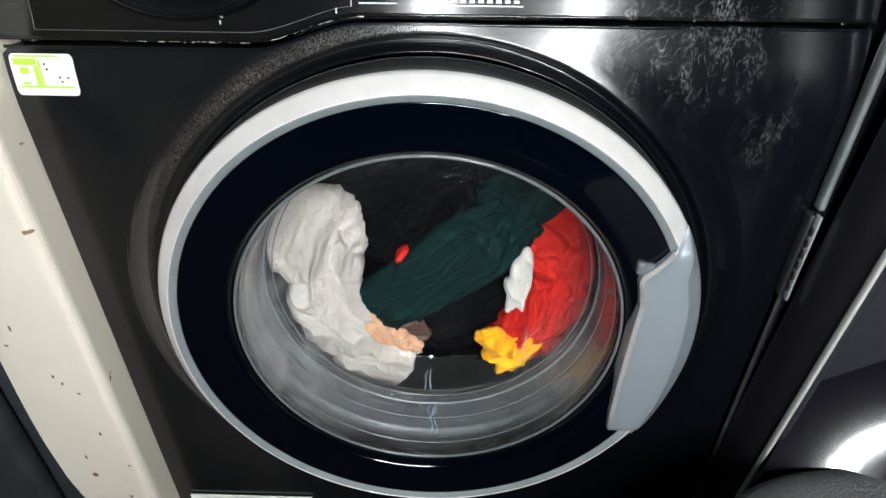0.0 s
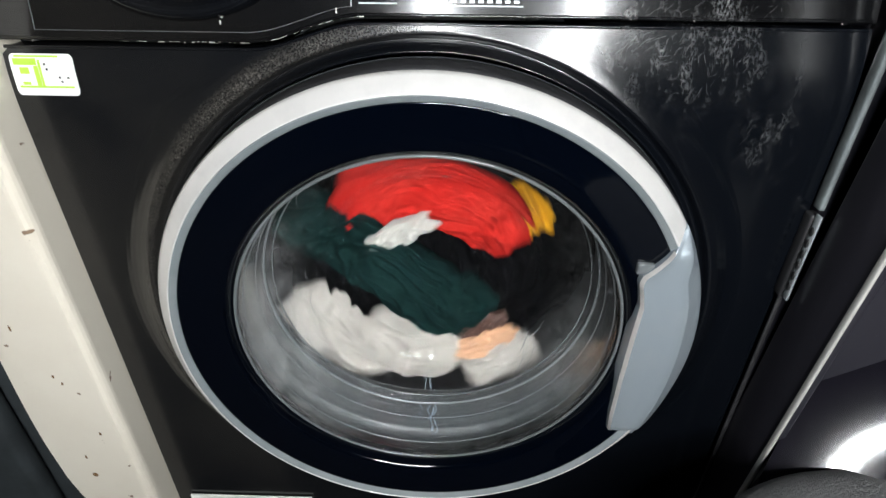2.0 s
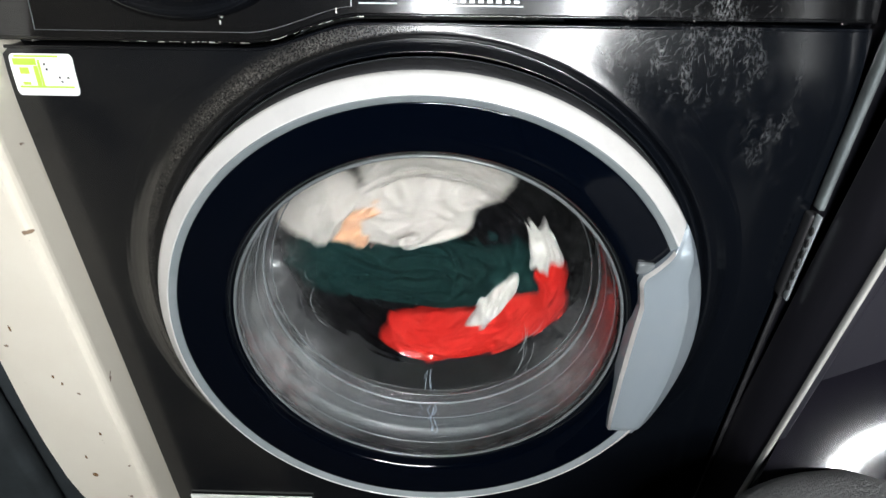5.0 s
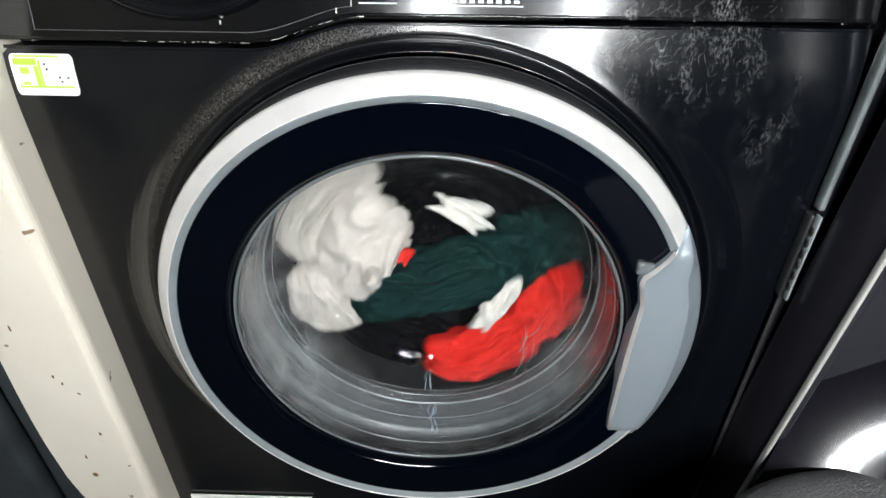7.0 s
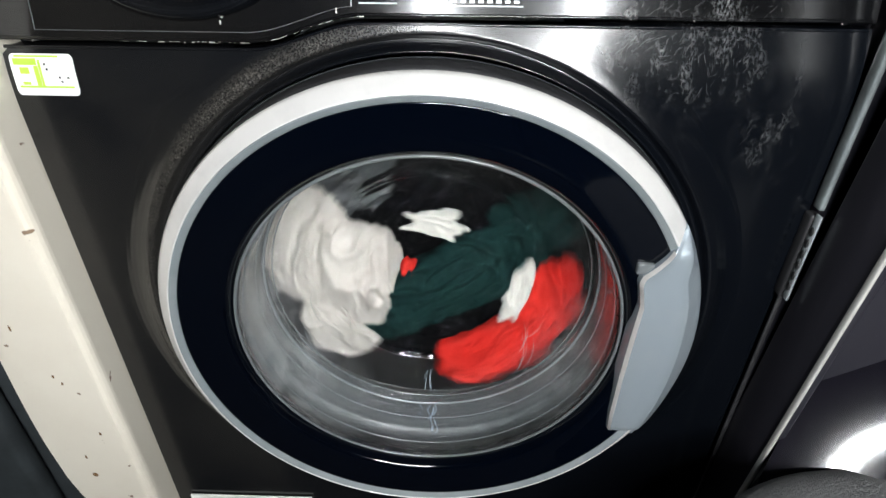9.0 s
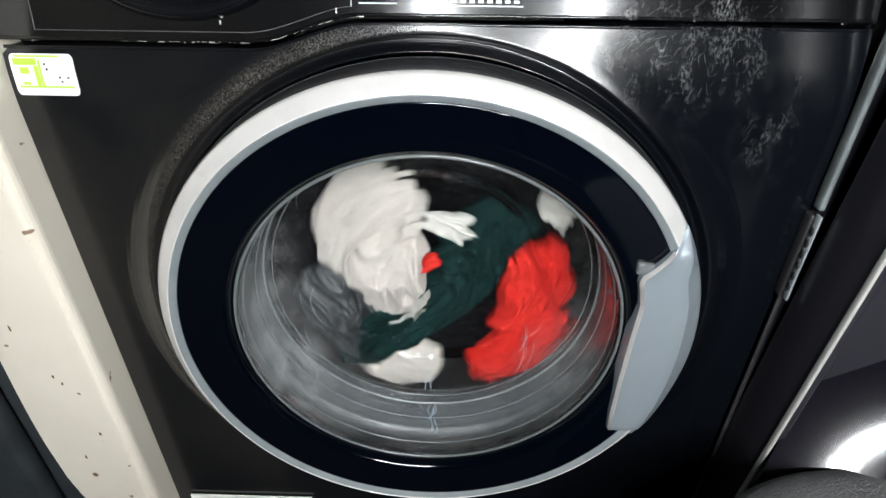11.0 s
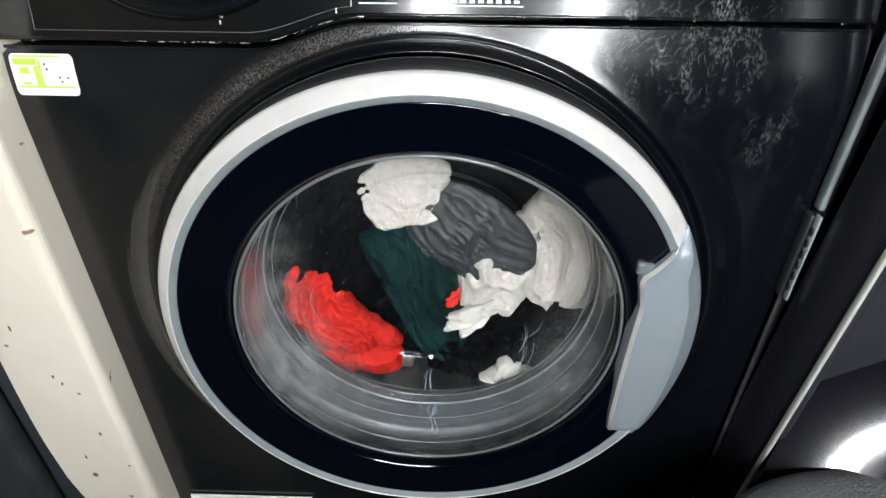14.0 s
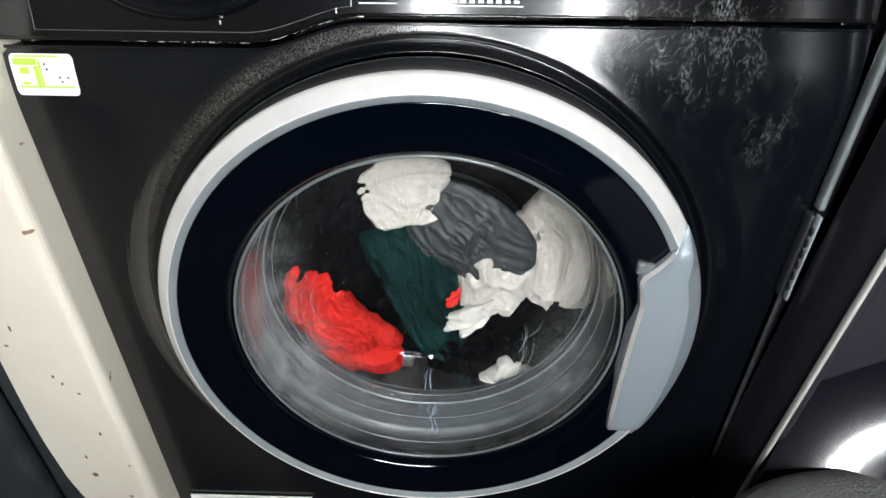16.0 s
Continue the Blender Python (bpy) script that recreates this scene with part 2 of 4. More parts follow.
def box(x0, y0, z0, x1, y1, z1, bevel=0.002, segments=2):
    bm = bmesh.new()
    bmesh.ops.create_cube(bm, size=1)
    for v in bm.verts:
        v.co = ((x0 + x1) / 2 + v.co.x * (x1 - x0), (y0 + y1) / 2 + v.co.y * (y1 - y0), (z0 + z1) / 2 + v.co.z * (z1 - z0))
    if bevel:
        bmesh.ops.bevel(bm, geom=bm.edges[:], offset=bevel, segments=segments, affect="EDGES", profile=0.5)
    return bm


def lathe(profile, steps=128, axis="y", closed=False):
    """turn (along, radius) pairs about the y axis (or z)"""
    bm = bmesh.new()
    rings = []
    for a, r in profile:
        if r < 1e-6:
            rings.append([bm.verts.new((0, a, 0) if axis == "y" else (0, 0, a))])
            continue
        ring = []
        for i in range(steps):
            c, s = math.cos(2 * math.pi * i / steps), math.sin(2 * math.pi * i / steps)
            ring.append(bm.verts.new((r * c, a, r * s) if axis == "y" else (r * c, r * s, a)))
        rings.append(ring)
    pairs = list(zip(rings, rings[1:])) + ([(rings[-1], rings[0])] if closed else [])
    for p, q in pairs:
        for i in range(steps):
            j = (i + 1) % steps
            vs = [p[i % len(p)], p[j % len(p)], q[j % len(q)], q[i % len(q)]]
            vs = list(dict.fromkeys(vs))
            if len(vs) > 2:
                bm.faces.new(vs)
    return bm


def prism(points, y0, y1, bevel=0.0, segments=2):
    """an outline in the x-z plane, made solid from y0 (front) to y1"""
    bm = bmesh.new()
    f = [bm.verts.new((x, y0, z)) for x, z in points]
    b = [bm.verts.new((x, y1, z)) for x, z in points]
    front = bm.faces.new(f)
    bm.faces.new(b[::-1])
    for i in range(len(points)):
        j = (i + 1) % len(points)
        bm.faces.new((f[i], b[i], b[j], f[j]))
    if bevel:
        bmesh.ops.bevel(bm, geom=list(front.edges), offset=bevel, segments=segments, affect="EDGES", profile=0.5)
    return bm


def smoothstep(a, b, x):
    t = min(1, max(0, (x - a) / (b - a)))
    return t * t * (3 - 2 * t)


# ---------------------------------------------------------------- room
def room():
    # unseen room shell, near-black so the glossy black reflects little of it
    for name, b, mat, label in (
            ("floor", (-2.2, -3.2, -0.05, 2.4, 0.75, 0.0), FLOOR_DARK, "dark stone-coloured tiled kitchen floor"),
            ("wall_back", (-2.2, 0.66, 0.0, 2.4, 0.75, 2.5), ROOM_DARK, "unseen dark wall behind the machines"),
            ("wall_front", (-2.2, -3.2, 0.0, 2.4, -3.1, 2.5), ROOM_DARK, "unseen dark wall of the room"),
            ("wall_left", (-2.3, -3.2, 0.0, -2.2, 0.75, 2.5), ROOM_DARK, "unseen dark wall of the room"),
            ("wall_right", (2.4, -3.2, 0.0, 2.5, 0.75, 2.5), ROOM_DARK, "unseen dark wall of the room"),
            ("ceiling", (-2.3, -3.2, 2.5, 2.5, 0.75, 2.6), ROOM_DARK, "unseen dark ceiling of the room")):
        tagged(mesh_object(name, box(*b, bevel=0), mat, smooth=False), label, name.split("_")[0], kind="structure")
    lamp = thing("ring_lamp", "white ring lamp on a black stand, switched on", "lamp", (LAMP.x, LAMP.y, 0))
    ring = [(0.020 * math.sin(a), RING + 0.020 * math.cos(a)) for a in [2 * math.pi * i / 16 for i in range(16)]]
    for name, profile, mat in (("tube", ring[:9], LAMPGLOW), ("housing", [(-0.001, RING + 0.022), (-0.024, RING + 0.022), (-0.024, RING - 0.022), (-0.001, RING - 0.022)], DARK)):
        bm = lathe(profile, 64, "y", True)
        bmesh.ops.translate(bm, verts=bm.verts, vec=(0, 0, LAMP.z))
        part(name, bm, mat, lamp)
    part("pole", lathe([(0.03, 0.0), (0.03, 0.013), (LAMP.z - RING - 0.026, 0.013), (LAMP.z - RING - 0.024, 0.0)], 24, "z"), DARK, lamp)
    part("base", lathe([(0.0, 0.0), (0.0, 0.15), (0.02, 0.15), (0.03, 0.03), (0.031, 0.0)], 48, "z"), DARK, lamp)


# ---------------------------------------------------------------- washing machine
R_HOLE = 0.2285


def seam(x):
    """height of the joint below the control panel, which steps up past the drawer"""
    return 0.2295 + 0.0175 * smoothstep(-0.125, -0.045, x)


def lean(z):
    """how far the front below the joint falls back towards the top"""
    t = max(0.0, z - 0.18)
    return 2.36 * t * t if t < 0.045 else 2.36 * 0.045 ** 2 + 0.2126 * (t - 0.045)


def panel_lean(z):
    """the same for the control panel, a flat slope"""
    return 0.0095 + 0.2126 * (z - 0.25)


RIDGE = ((0.2285, 0.0), (0.2295, 0.0070), (0.2308, 0.0080), (0.2322, 0.0062), (0.2340, 0.0038), (0.2365, 0.0046), (0.2388, 0.0092), (0.2404, 0.0112), (0.2425, 0.0110), (0.2470, 0.0090), (0.2520, 0.0060), (0.2570, 0.0034), (0.2620, 0.0015), (0.2670, 0.0004), (0.2710, 0.0))
CREST = (0.0, 0.0070, 0.0080, 0.0055, -0.0030, -0.0045, -0.0012, 0.0007, 0.0009, 0.0006, 0.0003, 0.0001, 0.0, 0.0, 0.0)


def swell(x, z):
    """raised double ring round the door: an inner lip, a groove, and an outer ridge that runs out flush with the leaning top"""
    r = math.hypot(x, z)
    if not RIDGE[0][0] < r < RIDGE[-1][0]:
        return 0.0
    k = next(k for k in range(1, len(RIDGE)) if r <= RIDGE[k][0])
    u = (r - RIDGE[k - 1][0]) / (RIDGE[k][0] - RIDGE[k - 1][0])
    side = RIDGE[k - 1][1] + (RIDGE[k][1] - RIDGE[k - 1][1]) * u
    top = CREST[k - 1] + (CREST[k] - CREST[k - 1]) * u
    return -(side + (top - side) * smoothstep(0.62, 0.93, z / r))


def front_panel(inside, outside):
    """the sheet of the front between two radii round the door; outside 0: to the edges"""
    bm = bmesh.new()
    n, k = 256, 44
    rows = []
    for i in range(n):
        c, s = math.cos(2 * math.pi * i / n), math.sin(2 * math.pi * i / n)
        lo, hi = R_HOLE, 0.60
        for _ in range(30):
            mid = (lo + hi) / 2
            x, z = mid * c, mid * s
            if abs(x) < 0.3015 and -0.40 < z < seam(x):
                lo = mid
            else:
                hi = mid
        start = min(inside, lo - 0.0004)
        reach = min(outside, lo) if outside else lo
        row = []
        if inside == R_HOLE:
            row = [bm.verts.new((R_HOLE * c, 0.05, R_HOLE * s)), bm.verts.new((R_HOLE * c, 0.012, R_HOLE * s))]
        for j in range(k + 1):
            r = start + (reach - start) * j / k
            x, z = r * c, r * s
            row.append(bm.verts.new((x, lean(z) + swell(x, z), z)))
        x, z = reach * c, reach * s
        lip = [bm.verts.new((x, lean(z) + swell(x, z), z)), bm.verts.new((x, lean(z) + 0.012, z))]
        rows.append((row, lip))
    for i in range(n):
        for a, b in zip(rows[i], rows[(i + 1) % n]):
            for j in range(len(a) - 1):
                bm.faces.new((a[j], a[j + 1], b[j + 1], b[j]))
    return bm


def strip(x0, x1, low, high, depth, nx=90, nz=10, raise_=0.0, fall=panel_lean):
    """a curved sheet with thickness that follows the machine's leaning front"""
    bm = bmesh.new()
    def sheet(off):
        g = []
        for i in range(nx + 1):
            x = x0 + (x1 - x0) * i / nx
            a, b = low(x), high(x)
            g.append([bm.verts.new((x, fall(a + (b - a) * j / nz) + off, a + (b - a) * j / nz)) for j in range(nz + 1)])
        return g
    f, b = sheet(-raise_), sheet(depth)
    for i in range(nx):
        for j in range(nz):
            bm.faces.new((f[i][j], f[i + 1][j], f[i + 1][j + 1], f[i][j + 1]))
            bm.faces.new((b[i][j], b[i][j + 1], b[i + 1][j + 1], b[i + 1][j]))
    # the narrow sides have vertices of their own, so that the edges stay crisp
    loops = [[(i, 0) for i in range(nx + 1)], [(i, nz) for i in range(nx + 1)], [(0, j) for j in range(nz + 1)], [(nx, j) for j in range(nz + 1)]]
    for loop in loops:
        p = [bm.verts.new(f[i][j].co) for i, j in loop]
        q = [bm.verts.new(b[i][j].co) for i, j in loop]
        for k in range(len(p) - 1):
            bm.faces.new((p[k], p[k + 1], q[k + 1], q[k]))
    return bm


def bar_on_front(x0, x1, z0, z1, rise=0.0006, fall=panel_lean):
    return strip(x0, x1, lambda x: z0, lambda x: z1, 0.0002, 6, 6, rise, fall)


def washing_machine():
    w = thing("washing_machine", "black front-loading washing machine with a silver-rimmed round door", "washing machine", (0, 0, ZC))
    part("front_panel", front_panel(0.2710, 0), BODY, w, "glossy black enamelled front")
    part("door_surround", front_panel(R_HOLE, 0.2710), SURROUND, w, "raised dusty black ring round the door")
    # cabinet: sides, back, top, base
    for b in ((-0.3012, 0.03, -0.44, -0.291, 0.58, 0.355), (0.291, 0.03, -0.44, 0.3012, 0.58, 0.355)):
        part("side_panel", box(*b), BODY, w)
    part("back_panel", box(-0.287, 0.57, -0.44, 0.287, 0.58, 0.355), BODY, w)
    part("top_panel", box(-0.298, 0.14, 0.356, 0.298, 0.58, 0.378), BODY, w)
    part("plinth", box(-0.297, 0.004, -0.46, 0.297, 0.03, -0.403), BODY, w)
    for x in (-0.25, 0.25):
        for y in (0.08, 0.52):
            part("foot", lathe([(-0.47, 0.0), (-0.47, 0.02), (-0.445, 0.018), (-0.44, 0.0)], 24, "z"), DARK, w).location = (x, y, 0)
    # control panel with the drawer
    part("control_panel", strip(-0.3018, 0.3018, lambda x: seam(x) + 0.0035, lambda x: 0.352, 0.02), PANEL, w, "glossy black control panel with smears and scratches")
    # rounded lips on both sides of the joint
    for name, mat, rise, fall, x0, x1 in (("panel_lip", PANEL, 0.0046, panel_lean, -0.3005, 0.3005), ("front_lip", BODY, -0.0012, lean, -0.2990, 0.2990)):
        bm = bmesh.new()
        prev = None
        for i in range(121):
            x = x0 + (x1 - x0) * i / 120
            z = seam(x) + rise
            now = [bm.verts.new((x, fall(z) + 0.0004 + 0.0013 * math.cos(2 * math.pi * k / 14), z + 0.0013 * math.sin(2 * math.pi * k / 14))) for k in range(14)]
            if prev:
                for k in range(14):
                    bm.faces.new((prev[k], prev[(k + 1) % 14], now[(k + 1) % 14], now[k]))
            prev = now
        part(name, bm, mat, w)
    drawer_low = lambda x: seam(x) + 0.0105
    part("detergent_drawer", strip(-0.2725, -0.0515, drawer_low, lambda x: 0.335, 0.003, 60, 10, 0.0022), PANEL, w, "black detergent drawer front with worn pale edges")
    scoop = lathe([(-0.004, 0.075), (-0.010, 0.072), (-0.013, 0.066), (-0.011, 0.060), (-0.003, 0.057)], 64)
    for v in scoop.verts:
        v.co.z *= 0.62
        v.co = Vector((v.co.x - 0.165, v.co.y + panel_lean(0.294 + v.co.z), v.co.z + 0.294))
    part("drawer_grip", scoop, SURROUND, w)
    part("drawer_line", strip(-0.2725, -0.0515, lambda x: drawer_low(x) - 0.0002, lambda x: drawer_low(x) + 0.0002, 0.0002, 60, 2, 0.0026), HAIR, w)
    for x in (-0.2722, -0.0518):
        part("drawer_line", strip(x - 0.0002, x + 0.0002, drawer_low, lambda x: 0.335, 0.0002, 2, 20, 0.0026), RIM if x < -0.1 else PRINT, w)
    # printed marks on the panel
    for x0, x1, z0, z1 in ((-0.047, -0.021, 0.2585, 0.2592), (0.006, 0.064, 0.2575, 0.2582)):
        part("printed_line", bar_on_front(x0, x1, z0, z1), PRINT, w)
    for k in range(9):
        part("printed_mark", bar_on_front(0.010 + 0.006 * k, 0.0135 + 0.006 * k, 0.2597, 0.2614), PRINT, w)
    # gasket and drum housing
    part("gasket", lathe([(-0.004, 0.228), (0.004, 0.215), (0.010, 0.186), (0.012, 0.1748), (0.016, 0.1743), (0.022, 0.1738), (0.0235, 0.1731), (0.027, 0.1732), (0.034, 0.1728), (0.044, 0.1722), (0.050, 0.1718), (0.056, 0.1700), (0.061, 0.1690), (0.066, 0.172), (0.069, 0.19), (0.074, 0.25)], 128), GASKET, w, "grey rubber door seal")
    door(w)
    energy_label()
    return w


def door(w):
    """round door: black bezel, silver ring with the handle, tinted glass disc, clear bowl"""
    part("door_bezel", lathe([(0.012, 0.2265), (-0.010, 0.2275), (-0.024, 0.2275), (-0.030, 0.2255), (-0.026, 0.21), (0.0, 0.20), (0.008, 0.21)], 160, closed=True), DARK, w)
    ring = part("door_ring", lathe([(-0.0285, 0.2255), (-0.032, 0.2261), (-0.0345, 0.2245), (-0.0350, 0.2239), (-0.0432, 0.2146), (-0.0436, 0.2140), (-0.0437, 0.2135), (-0.0390, 0.2130), (-0.026, 0.2130)], 192, closed=True), SILVER, w, "brushed silver door ring")
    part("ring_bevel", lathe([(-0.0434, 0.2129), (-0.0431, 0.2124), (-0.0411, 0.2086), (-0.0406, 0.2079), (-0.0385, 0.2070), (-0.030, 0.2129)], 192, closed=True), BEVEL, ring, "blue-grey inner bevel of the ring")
    part("door_glass", lathe([(-0.0404, 0.2076), (-0.04035, 0.2066), (-0.0402, 0.204), (-0.0400, 0.200), (-0.0390, 0.186), (-0.0376, 0.1755), (-0.0366, 0.1728), (-0.0352, 0.1712), (-0.0330, 0.1700), (-0.0265, 0.1666), (-0.020, 0.1666), (-0.018, 0.180), (-0.020, 0.2076)], 192, closed=True), TINTED, w, "dark tinted glossy door glass")
    # bowl: room side, then drum side
    near = list(BOWL_NEAR)
    back = [(0.0706, 0.0), (0.0704, 0.0300), (0.0699, 0.0600), (0.0684, 0.0970), (0.0675, 0.1050), (0.0662, 0.1090), (0.0640, 0.1120), (0.0618, 0.1145), (0.0602, 0.1175), (0.0570, 0.1290), (0.0520, 0.1500), (0.0470, 0.1605), (0.0360, 0.1662), (0.020, 0.1680), (0.0, 0.1684), (-0.020, 0.1690), (-0.0265, 0.1685)]
    edge = [(-0.0278 + 0.0014 * math.cos(a), 0.1652 + 0.0014 * math.sin(a)) for a in [2 * math.pi * k / 10 for k in range(10)]]
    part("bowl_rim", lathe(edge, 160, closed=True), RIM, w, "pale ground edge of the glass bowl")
    # shiny beads added so the bowl's creases show bright highlight lines
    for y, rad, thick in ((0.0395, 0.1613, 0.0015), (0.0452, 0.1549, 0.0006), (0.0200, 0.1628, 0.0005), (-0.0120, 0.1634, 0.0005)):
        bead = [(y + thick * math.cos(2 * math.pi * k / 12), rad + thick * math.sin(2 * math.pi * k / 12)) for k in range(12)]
        part("glint_bead", lathe(bead, 192, closed=True), BEAD, w, "added glossy ring that makes the highlight line in the glass bowl")
    bm = lathe(near + back, 160, closed=True)
    p = part("glass_bowl", bm, GLASS, w, "clear glass bowl of the door")
    p.visible_shadow = False
    scratches(w)
    arcs_and_glints(w)
    streaks(w)
    # handle: a broad silver grip between the ring's rim and an upright inner edge
    inner = [(0.117, 0.1932), (0.108, 0.1890), (0.092, 0.1800), (0.083, 0.1725), (0.0765, 0.1655), (0.070, 0.1640), (0.061, 0.1665), (0.048, 0.1690), (0.015, 0.1675), (-0.030, 0.1662), (-0.078, 0.1662), (-0.098, 0.1675), (-0.106, 0.1735), (-0.1125, 0.1900)]
    bm = bmesh.new()
    rows, rim = [], []
    for i in range(81):
        z = 0.117 - 0.2295 * i / 80
        a, b = next((a, b) for a, b in zip(inner, inner[1:]) if z >= b[0] - 1e-9)
        u = (a[0] - z) / (a[0] - b[0])
        xi, xo = a[1] + (b[1] - a[1]) * u, math.sqrt(0.2264 ** 2 - z * z)
        row = []
        for t, y in ((0.0, -0.030), (0.0, -0.0415), (0.022, -0.0458), (0.045, -0.0478), (0.075, -0.0472), (0.3, -0.0480), (0.55, -0.0478), (0.70, -0.0474), (0.725, -0.0468), (0.74, -0.0455), (0.90, -0.0405), (0.98, -0.0350), (1.0, -0.0325), (1.0, -0.028)):
            w = smoothstep(0.0, 0.022, min(0.117 - z, z + 0.1125))
            row.append(bm.verts.new((xi + (xo - xi) * t, -0.036 + (y + 0.036) * w if y < -0.036 else y, z)))
        rows.append(row)
        rim.append([(row[2].co + row[1].co) / 2 + Vector((-0.0003, -0.0006, 0)), row[3].co + Vector((0, -0.0005, 0))])
    for p, q in zip(rows, rows[1:]):
        for k in range(len(p) - 1):
            bm.faces.new((p[k], p[k + 1], q[k + 1], q[k]))
    # pale strip laid over the chamfer as its painted highlight
    edge = bmesh.new()
    for p, q in zip(rim[6:], rim[7:76]):
        edge.faces.new([edge.verts.new(c) for c in (p[0], p[1], q[1], q[0])])
    bmesh.ops.remove_doubles(edge, verts=edge.verts, dist=1e-6)
    part("edge_highlight", edge, SILVER, ring, "pale silver strip painting the highlight on the handle's edge")
    bm.faces.new(rows[0])
    bm.faces.new(rows[-1][::-1])
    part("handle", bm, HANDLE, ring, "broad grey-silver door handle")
    part("latch_recess", box(0.1610, -0.0425, 0.0770, 0.1740, -0.036, 0.0865, 0.0012, 2), RIM, ring)


def scratches(w):
    """worn curved scratches on the room side of the bowl"""
    rng = random.Random(3)
    for start, y0, sweep, rise in ((236, 0.010, 14, 0.014), (231, 0.020, 10, -0.010), (242, 0.026, 16, 0.006), (300, 0.022, -12, 0.016), (306, 0.014, -14, 0.012), (311, 0.030, -9, -0.012), (205, 0.028, 9, -0.006), (268, 0.008, 9, 0.002), (272, -0.008, 7, 0.003)):
        bm = bmesh.new()
        prev = None
        for k in range(15):
            u = k / 14
            a = radians(start + sweep * u + rng.uniform(-0.12, 0.12))
            y = y0 + rise * math.sin(u * 2.4)
            wide = 0.00045 * math.sin(math.pi * (0.06 + 0.88 * u))
            now = [bm.verts.new((0.1626 * math.cos(a), y + s * wide, 0.1626 * math.sin(a))) for s in (-1, 1)]
            if prev:
                bm.faces.new((prev[0], now[0], now[1], prev[1]))
            prev = now
        part("scratch_glint", bm, GLINT, w)


BOWL_NEAR = ((-0.0265, 0.1650), (-0.020, 0.1640), (0.0, 0.1634), (0.020, 0.1630), (0.038, 0.1622), (0.0425, 0.1600), (0.0452, 0.1555), (0.0476, 0.1470), (0.0525, 0.1280), (0.0548, 0.1185), (0.0562, 0.1145), (0.0582, 0.1115), (0.0605, 0.1090), (0.0622, 0.1068), (0.0632, 0.1035), (0.0640, 0.0960), (0.0655, 0.0600), (0.0660, 0.0300), (0.0662, 0.0))


def bowl_depth(r):
    """how deep the room side of the bowl lies at that radius, past its side wall"""
    for (y0, r0), (y1, r1) in zip(BOWL_NEAR[4:], BOWL_NEAR[5:]):
        if r1 <= r <= r0:
            return y0 + (y1 - y0) * (r0 - r) / (r0 - r1)
    return 0.038


def arcs_and_glints(w):
    """long curved scratches, and painted lamp reflections, in the bowl's rounded shoulder"""
    rng = random.Random(12)
    for a0, a1, r0, r1, wide in ((306, 325, 0.152, 0.116, 0.0005), (308, 326, 0.147, 0.120, 0.0003), (310, 327, 0.150, 0.128, 0.0004), (314, 330, 0.132, 0.112, 0.0006), (316, 331, 0.128, 0.114, 0.0003), (319, 338, 0.120, 0.125, 0.0004),
                                 (301, 316, 0.156, 0.146, 0.0004), (303, 313, 0.150, 0.152, 0.0003), (322, 334, 0.150, 0.158, 0.0003),
                                 (186, 200, 0.118, 0.128, 0.0005), (184, 196, 0.126, 0.136, 0.0003), (196, 214, 0.128, 0.122, 0.0004), (204, 226, 0.146, 0.152, 0.0005), (200, 212, 0.152, 0.148, 0.0003), (176, 184, 0.124, 0.118, 0.0004),
                                 (138, 146, 0.150, 0.146, 0.0003), (122, 128, 0.152, 0.157, 0.0004), (60, 84, 0.155, 0.157, 0.0004), (96, 112, 0.157, 0.154, 0.0003)):
        bm = bmesh.new()
        prev = None
        for k in range(21):
            u = k / 20
            a = radians(a0 + (a1 - a0) * u + rng.uniform(-0.08, 0.08))
            r = r0 + (r1 - r0) * u + 0.004 * math.sin(math.pi * u)
            h = wide * math.sin(math.pi * (0.04 + 0.92 * u)) * rng.uniform(0.5, 1.0)
            now = [bm.verts.new(((r + e) * math.cos(a), bowl_depth(r + e) - 0.0006, (r + e) * math.sin(a))) for e in (-h, h)]
            if prev:
                bm.faces.new((prev[0], now[0], now[1], prev[1]))
            prev = now
        part("scratch_glint", bm, GLINT, w)


